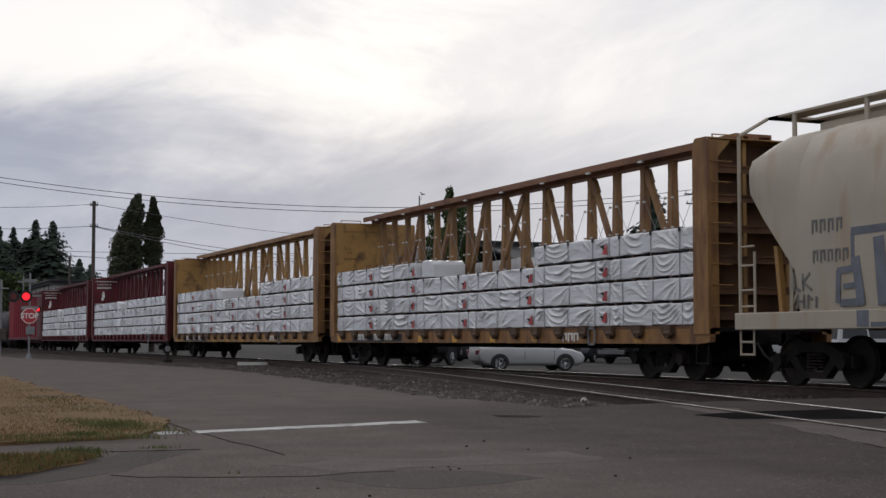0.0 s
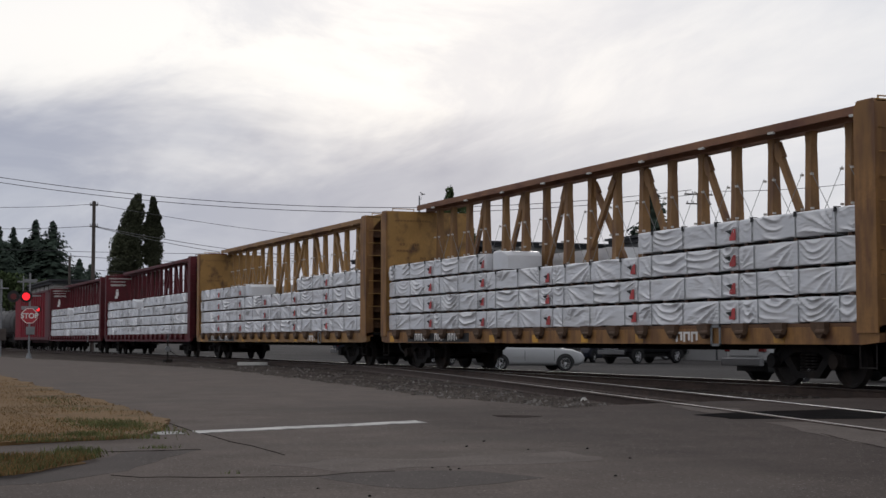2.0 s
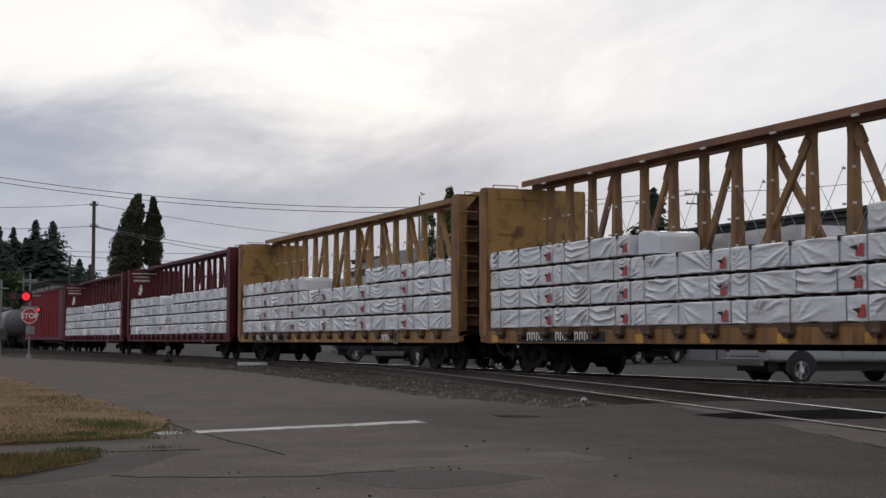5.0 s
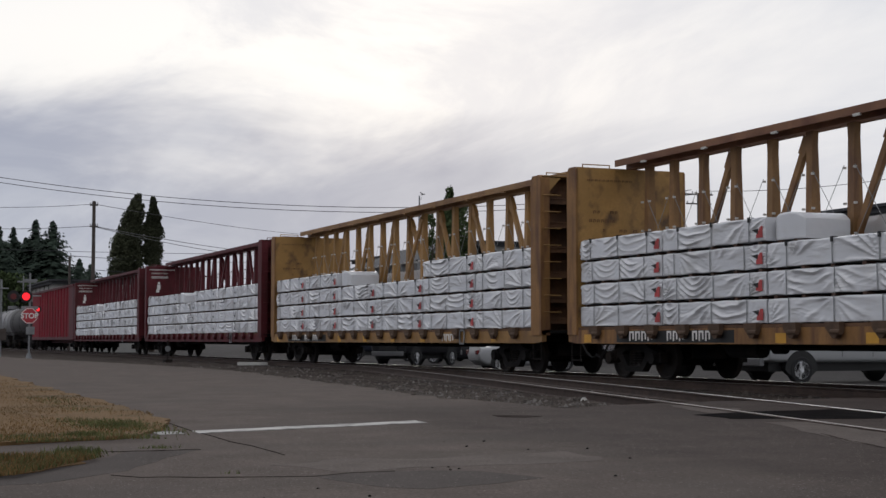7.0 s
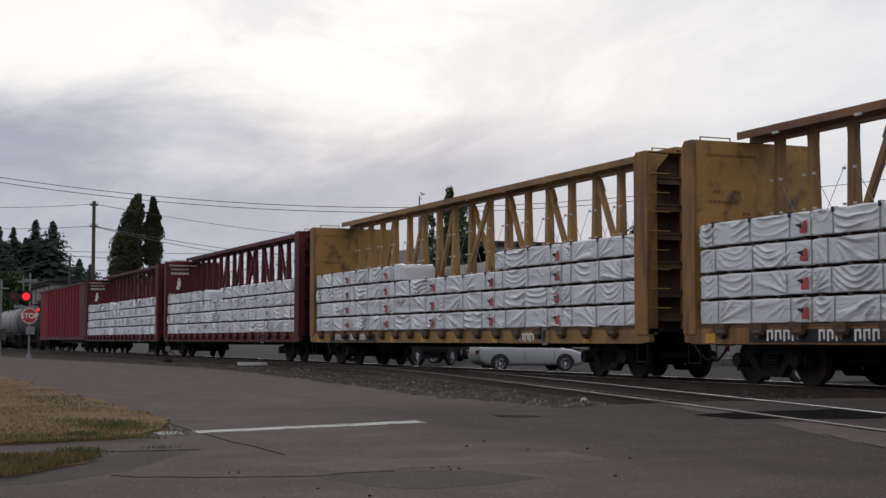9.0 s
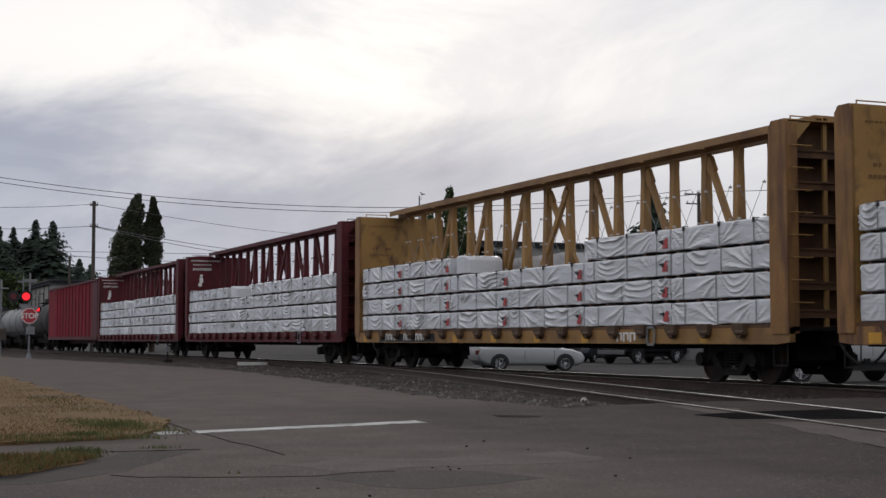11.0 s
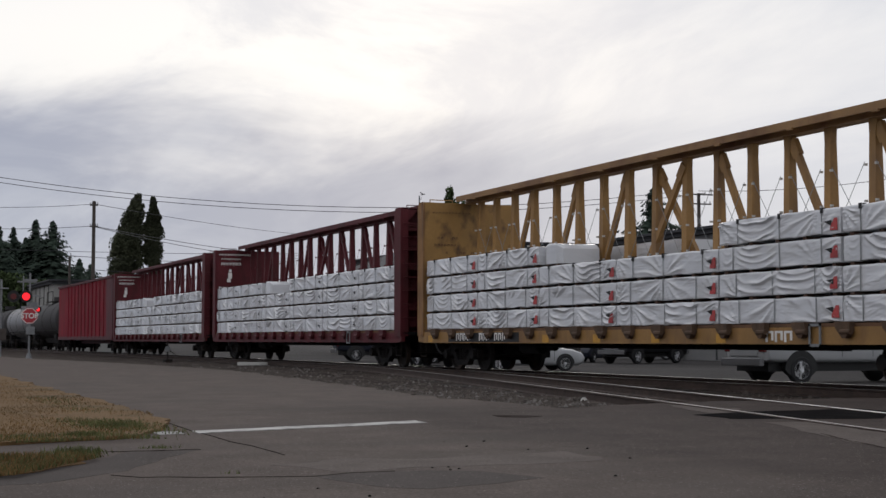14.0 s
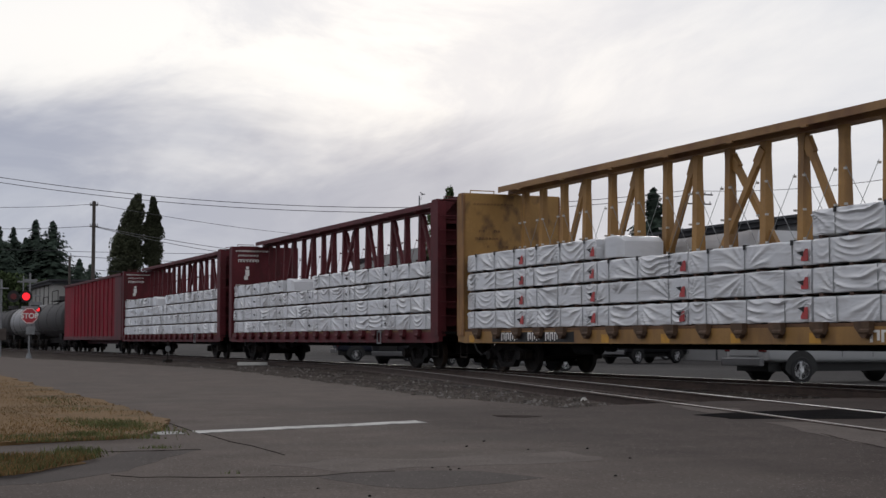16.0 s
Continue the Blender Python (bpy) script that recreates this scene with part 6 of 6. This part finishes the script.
def crossing_signal():
    at = place(6.93, 76, -0.06)
    m = Matrix.Translation(at) @ pose(0, 0, 0, 0, 0, -6.98)
    s = thing("crossing_signal", "railway crossing signal mast with red flashers and a stop sign", "crossing signal", m=m)
    bm = bmn()
    tube(bm, (0, 0, 0), (0, 0, 4.25), 0.05, seg=12)
    tube(bm, (0, 0, 0), (0, 0, 0.25), 0.16, 0.10, seg=12)
    part("mast", bm, M_GALV, s)
    bm = bmn()
    disc(bm, 0.0, 0.42, 2.12, x=0.10, seg=8)
    bmesh.ops.rotate(bm, verts=bm.verts[:], cent=(0.1, 0, 2.12), matrix=Matrix.Rotation(radians(22.5), 3, "X"))
    sign = part("stop_sign", bm, M_SIGN, s, "red octagonal stop sign with white border")
    bm = bmn()
    n = 8
    for i in range(n):
        a0, a1 = radians(22.5 + 45 * i), radians(67.5 + 45 * i)
        p0, p1 = Vector((0.134, math.cos(a0) * 0.39, 2.12 + math.sin(a0) * 0.39)), Vector((0.134, math.cos(a1) * 0.39, 2.12 + math.sin(a1) * 0.39))
        beam(bm, p0, p1, 0.03, 0.006, side=(1, 0, 0))
    part("border", bm, M_WHITE, sign)
    cu = bpy.data.curves.new("stop_text", "FONT")
    cu.offset = 0.010
    cu.body, cu.size, cu.align_x, cu.align_y, cu.extrude = "STOP", 0.35, "CENTER", "CENTER", 0.004
    tmp = bpy.data.objects.new("stop_text", cu)
    me = bpy.data.meshes.new_from_object(tmp)
    me.materials.clear()
    me.materials.append(M_WHITE)
    o = new("lettering", me)
    o.parent = sign
    o.matrix_basis = Matrix.Translation((0.136, 0, 2.11)) @ Matrix(((0, 0, 1, 0), (1, 0, 0, 0), (0, 1, 0, 0), (0, 0, 0, 1)))
    bm = bmn()
    beam(bm, (0, -0.75, 3.12), (0, 0.55, 3.12), 0.07, 0.07, side=(1, 0, 0))
    part("lamp_arm", bm, M_GALV, s)
    for y, lit in ((-0.18, True), (-0.78, False)):
        bm = bmn()
        disc(bm, y, 0.30, 3.08, x=0.06)
        back = part("target_disc", bm, M_BLACK, s, "black round backing disc")
        bm = bmn()
        disc(bm, y, 0.18 if lit else 0.15, 3.08, x=0.10, th=0.05)
        part("lens", bm, M_REDGLOW if lit else M_REDOFF, back, "glowing red lamp" if lit else "unlit red lamp")
    bm = bmn()
    disc(bm, 0.40, 0.17, 2.44, x=0.0)
    back = part("target_disc", bm, M_BLACK, s, "small black backing disc")
    bm = bmn()
    disc(bm, 0.40, 0.09, 2.44, x=0.04, th=0.04)
    part("lens", bm, M_REDGLOW, back, "small glowing red lamp")
    for a in (0,):
        bm = bmn()
        d = Vector((0, math.cos(radians(a)), math.sin(radians(a))))
        beam(bm, d * -0.36 + Vector((0.05, 0.0, 3.9)), d * 0.36 + Vector((0.05, 0.0, 3.9)), 0.10, 0.015, side=(1, 0, 0))
        part("cross_blade", bm, M_GALV, s)
    bm = bmn()
    tube(bm, (0, -0.32, 3.1), (0, -0.32, 4.1), 0.03, seg=8)
    box(bm, -0.04, 0.04, -0.62, 0.32, 3.78, 3.86)
    part("bracket", bm, M_GALV, s)
    bm = bmn()
    box(bm, 0.03, 0.09, -0.40, 0.42, 2.42, 2.60)
    part("track_count_sign", bm, M_GALV, s)
    bm = bmn()
    box(bm, -0.02, 0.22, -0.16, 0.26, 1.18, 1.58)
    part("junction_box", bm, M_GALV, s, bevel=0.015)
    return s


crossing_signal()
mast = thing("signal_mast", "grey steel mast with a short crossarm beside the track", "mast", m=Matrix.Translation(place(5.9, 78, -0.06)))
bm = bmn()
tube(bm, (0, 0, 0), (0, 0, 4.0), 0.055, seg=12)
part("post", bm, M_GALV, mast)
bm = bmn()
beam(bm, (0.05, -0.45, 3.55), (0.05, 0.35, 3.55), 0.07, 0.07, side=(1, 0, 0))
part("crossarm", bm, M_GALV, mast)
bm = bmn()
box(bm, -0.2, 0.2, -0.10, 0.26, 0.9, 1.5)
part("equipment_box", bm, M_POLE, mast, bevel=0.02)

stand = thing("switch_stand", "small dark railway switch stand with a pale target", "switch stand", m=Matrix.Translation(place(12.05, 68, -0.16)))
bm = bmn()
box(bm, -0.3, 0.3, -0.16, 0.16, 0.0, 0.14)
part("base", bm, M_DARK, stand, bevel=0.01)
bm = bmn()
tube(bm, (0, 0, 0.1), (0, 0, 1.0), 0.035, seg=8)
tube(bm, (0, 0.05, 0.55), (0.1, 0.45, 0.3), 0.02, seg=6)
part("lever", bm, M_WHEEL, stand)
bm = bmn()
tube(bm, (0.04, 0, 0.62), (0.05, 0, 0.62), 0.13, seg=12)
part("target", bm, M_GALV, stand)


# ================= parked vehicles =================
def wheel(parent, x, y, r, w, sgn):
    bm = bmn()
    seg = 24
    prof = [(r * 0.66, sgn * w * 0.5), (r * 0.90, sgn * w * 0.52), (r, sgn * w * 0.36), (r, -sgn * w * 0.36), (r * 0.9, -sgn * w * 0.5), (r * 0.6, -sgn * w * 0.5)]
    loft(bm, [[(q * math.cos(6.2832 * i / seg), yy, q * math.sin(6.2832 * i / seg)) for i in range(seg)] for q, yy in prof])
    wp = part("wheel", bm, M_TYRE, parent, "black tyre", smooth=True)
    wp.matrix_basis = pose(x, y, r)
    bm = bmn()
    yo = sgn * w * 0.44
    loft(bm, [[(q * math.cos(6.2832 * i / seg), yy, q * math.sin(6.2832 * i / seg)) for i in range(seg)] for q, yy in ((r * 0.67, sgn * w * 0.5), (r * 0.60, sgn * w * 0.5), (r * 0.56, sgn * w * 0.2))])
    for k in range(7):
        a = 6.2832 * k / 7
        beam(bm, (0, yo, 0), (r * 0.62 * math.cos(a), yo, r * 0.62 * math.sin(a)), r * 0.16, w * 0.12)
    tube(bm, (0, yo - 0.03, 0), (0, yo + 0.03, 0), r * 0.16, seg=12)
    part("rim", bm, M_RIM, wp, "spoked alloy rim")


def vehicle(name, label, m, length, width, paint, body, cabin, wheels, wr, glass, tail_x=None, nose_x=None, bed=None, chrome=False):
    """x is forward. body and cabin are side profiles of (x, z); glass lists side panes."""
    v = thing(name, label, "pickup truck" if bed else "car", "parked vehicles", m=m)
    hw, arch = width / 2, 1.42 if bed else 1.20
    def shell(prof, ys):
        bm = bmn()
        xm = sum(p[0] for p in prof) / len(prof)
        zm = (min(p[1] for p in prof) + max(p[1] for p in prof)) / 2
        loft(bm, [[(xm + (x - xm) * sx, y, zm + (z - zm) * sz) for x, z in prof] for y, sx, sz in ys])
        return bm
    flank = [(0.0, 0.95, 0.62), (0.012, 0.962, 0.78), (0.05, 0.975, 0.90), (0.12, 0.988, 0.97), (0.26, 1.0, 1.0)]
    part("body", shell(body, [(k * (hw - o), sx, sz) for k, rings in ((-1, flank), (1, flank[::-1])) for o, sx, sz in rings]), paint, v, smooth=True)
    for x in ((-0.32, 0.92) if not bed else (-0.28, 0.85, 1.75)):
        for sy in (-1, 1):
            bm = bmn()
            box(bm, x - 0.008, x + 0.008, min(sy * hw, sy * (hw + 0.003)), max(sy * hw, sy * (hw + 0.003)), 0.42 if not bed else 0.78, 0.84 if not bed else 1.08)
            part("door_seam", bm, M_BLACK, v)
    zt = max(z for _, z in cabin)
    zb = min(z for _, z in cabin)
    bm = bmn()
    rings = []
    for k in (-1, -0.96, 0.96, 1):
        rings.append([(x * (0.995 if abs(k) == 1 else 1), k * (hw - 0.06 - 0.16 * (z - zb) / (zt - zb)), z) for x, z in cabin])
    loft(bm, rings)
    cab = part("cabin", bm, paint, v, smooth=True)
    for pane in glass:
        for s in (-1, 1):
            bm = bmn()
            loft(bm, [[(x, s * (hw - 0.06 - 0.16 * (z - zb) / (zt - zb) + o), z) for x, z in pane] for o in (0.0, 0.008)])
            part("side_window", bm, M_GLASS, cab)
    x0c, x1c = min(x for x, z in cabin if z == zb), max(x for x, z in cabin if z == zb)
    tops = [x for x, z in cabin if z == zt]
    for xb, xt in ((x0c, min(tops)), (x1c, max(tops))):
        bm = bmn()
        sgn = -1 if xb < xt else 1
        loft(bm, [[(xb + (xt - xb) * k + sgn * o, y, zb + (zt - zb) * k) for k, y in ((0.08, -hw + 0.16), (0.08, hw - 0.16), (0.9, hw - 0.28), (0.9, -hw + 0.28))] for o in (0.0, 0.012)])
        part("windscreen", bm, M_GLASS, cab)
    for x in wheels:
        for s in (-1, 1):
            wheel(v, x, s * (hw - 0.085), wr, 0.22, s)
            # no well is cut: a black half disc on the flank gives its shade
            bm = bmn()
            seg = 20
            loft(bm, [[(x + q * math.cos(math.pi * i / seg), s * yy, wr + q * math.sin(math.pi * i / seg)) for i in range(seg + 1)] + [(x - wr * 0.9, s * yy, wr * 0.6), (x + wr * 0.9, s * yy, wr * 0.6)] for q, yy in ((wr * arch, hw - 0.2), (wr * arch, hw + 0.006))])
            part("wheel_arch", bm, M_BLACK, v, "black wheel arch panel in place of the shaded well")
    xr, xf = min(x for x, z in body), max(x for x, z in body)
    zl = max(z for x, z in body) - 0.22
    for s in (-1, 1):
        bm = bmn()
        box(bm, xf - 0.36, xf - (0.06 if bed else 0.17), min(s * (hw - 0.16), s * (hw - 0.46)), max(s * (hw - 0.16), s * (hw - 0.46)), zl - 0.15, zl - 0.05)
        part("headlight", bm, M_LAMP, v, bevel=0.02)
        bm = bmn()
        box(bm, xr + 0.0, xr + 0.12, min(s * (hw - 0.05), s * (hw - 0.32)), max(s * (hw - 0.05), s * (hw - 0.32)), zl - 0.12, zl + 0.06)
        part("tail_light", bm, M_TAIL, v, bevel=0.02)
    if bed:
        bm = bmn()
        box(bm, xf - 0.02, xf + 0.06, -hw + 0.1, hw - 0.1, 0.50, 0.72)
        part("bumper", bm, M_BUMP, v, "grey steel bumper", bevel=0.02)
        bm = bmn()
        box(bm, xr - 0.14, xr + 0.03, -hw + 0.08, hw - 0.08, 0.52, 0.74)
        part("bumper", bm, M_BUMP, v, "grey steel bumper", bevel=0.02)
        bm = bmn()
        box(bm, xr + 0.3, xf - 0.3, -hw + 0.25, hw - 0.25, 0.36, 0.62)
        part("chassis", bm, M_BLACK, v)
        bm = bmn()
        box(bm, xr - 0.012, xr + 0.02, -hw + 0.34, hw - 0.34, 0.80, 1.14)
        part("tailgate", bm, paint, v, bevel=0.01)
    bm = bmn()
    box(bm, xf - 0.03, xf + 0.03, -hw * 0.5, hw * 0.5, zl - 0.24, zl)
    part("grille", bm, M_CHROME if chrome else M_BLACK, v)
    return v


SEDAN_BODY = [(-2.25, 0.45), (-2.30, 0.70), (-2.20, 0.98), (-1.3, 1.02), (0.9, 0.97), (1.75, 0.88), (2.14, 0.74), (2.27, 0.54), (2.22, 0.32), (1.98, 0.22), (-1.95, 0.24)]
SEDAN_CAB = [(-1.75, 0.97), (-0.75, 1.43), (0.15, 1.43), (1.2, 0.97)]
SEDAN_GLASS = [[(-1.35, 1.02), (-0.75, 1.37), (-0.32, 1.38), (-0.32, 1.02)], [(-0.26, 1.02), (-0.26, 1.38), (0.12, 1.38), (0.85, 1.02)]]
PICK_BODY = [(-2.85, 0.66), (-2.88, 1.12), (-2.80, 1.22), (0.9, 1.22), (2.4, 1.14), (2.75, 1.02), (2.78, 0.62), (2.5, 0.55), (-2.6, 0.60)]
PICK_CAB = [(-0.75, 1.2), (-0.55, 1.86), (0.75, 1.86), (1.45, 1.2)]
CREW_BODY = [(-2.98, 0.66), (-3.02, 1.14), (-2.94, 1.26), (1.9, 1.26), (3.3, 1.18), (3.62, 1.04), (3.66, 0.66), (3.4, 0.58), (-2.7, 0.62)]
CREW_CAB = [(-0.35, 1.24), (-0.15, 1.90), (1.65, 1.90), (2.35, 1.24)]
CREW_GLASS = [[(-0.2, 1.30), (-0.06, 1.82), (0.75, 1.82), (0.75, 1.30)], [(0.82, 1.30), (0.82, 1.82), (1.60, 1.82), (2.1, 1.30)]]
PICK_GLASS = [[(-0.62, 1.26), (-0.48, 1.78), (0.05, 1.78), (0.05, 1.26)], [(0.12, 1.26), (0.12, 1.78), (0.70, 1.78), (1.2, 1.26)]]


def parked(kind, paint, label, bearing, dist, heading, chrome=False):
    m = Matrix.Translation(place(bearing, dist, -0.40)) @ pose(0, 0, 0, 0, 0, heading)
    if kind == "sedan":
        return vehicle("sedan", label, m, 4.5, 1.78, paint, SEDAN_BODY, SEDAN_CAB, (-1.36, 1.38), 0.325, SEDAN_GLASS)
    if kind == "crew":
        return vehicle("pickup_truck", label, m, 6.6, 2.0, paint, CREW_BODY, CREW_CAB, (-1.75, 2.55), 0.40, CREW_GLASS, bed=True, chrome=chrome)
    return vehicle("pickup_truck", label, m, 5.6, 1.95, paint, PICK_BODY, PICK_CAB, (-1.75, 1.75), 0.40, PICK_GLASS, bed=True, chrome=chrome)


def parked_at(kind, paint, label, x, y, heading, chrome=False):
    return parked(kind, paint, label, math.degrees(math.atan2(y, -x)), math.hypot(x, y), heading, chrome)


silver = parked_at("sedan", M_SILV, "silver four-door sedan parked in the lot beyond the track", -53.98, 26.20, 81.0)
truck = parked_at("crew", M_SILV, "silver-white long crew-cab pickup truck parked in the lot beyond the track", -35.9, 27.35, 92.0, True)
parked("pickup", M_BCAR, "black pickup truck with chrome grille facing the track", 30.4, 80, -67, True)
parked("sedan", M_NCAR, "dark blue sedan facing the track", 28.3, 84, -50)
parked("pickup", M_BCAR, "black pickup truck parked nose to the track", 21.65, 72, -51.6)
parked_at("sedan", M_BCAR, "black sedan parked beyond the track", -81.0, 33.2, 50)
parked("pickup", M_NCAR, "dark blue pickup truck parked beyond the track", 20.3, 88, 80)
parked_at("sedan", M_BCAR, "black car parked in the lot", -73.0, 31.5, 60)
parked_at("pickup", M_WCAR, "white pickup parked far in the lot", -80.3, 50.8, 60)


# ================= motion of the train =================
def motions():
    for ob, x, y, z in RIDES:
        walk(ob, [(t, pose(x + s, y, z + RAIL_Z)) for t, s in S_ROWS])
    for w, x in WHEELS:
        rows = []
        for i in range(65):
            t = i * 0.25
            turn = math.degrees((train_s(t) - S0) / WHEEL_R)
            rows.append((t, pose(x, 0, WHEEL_R, 0, turn, 0)))
        walk(w, rows)


motions()
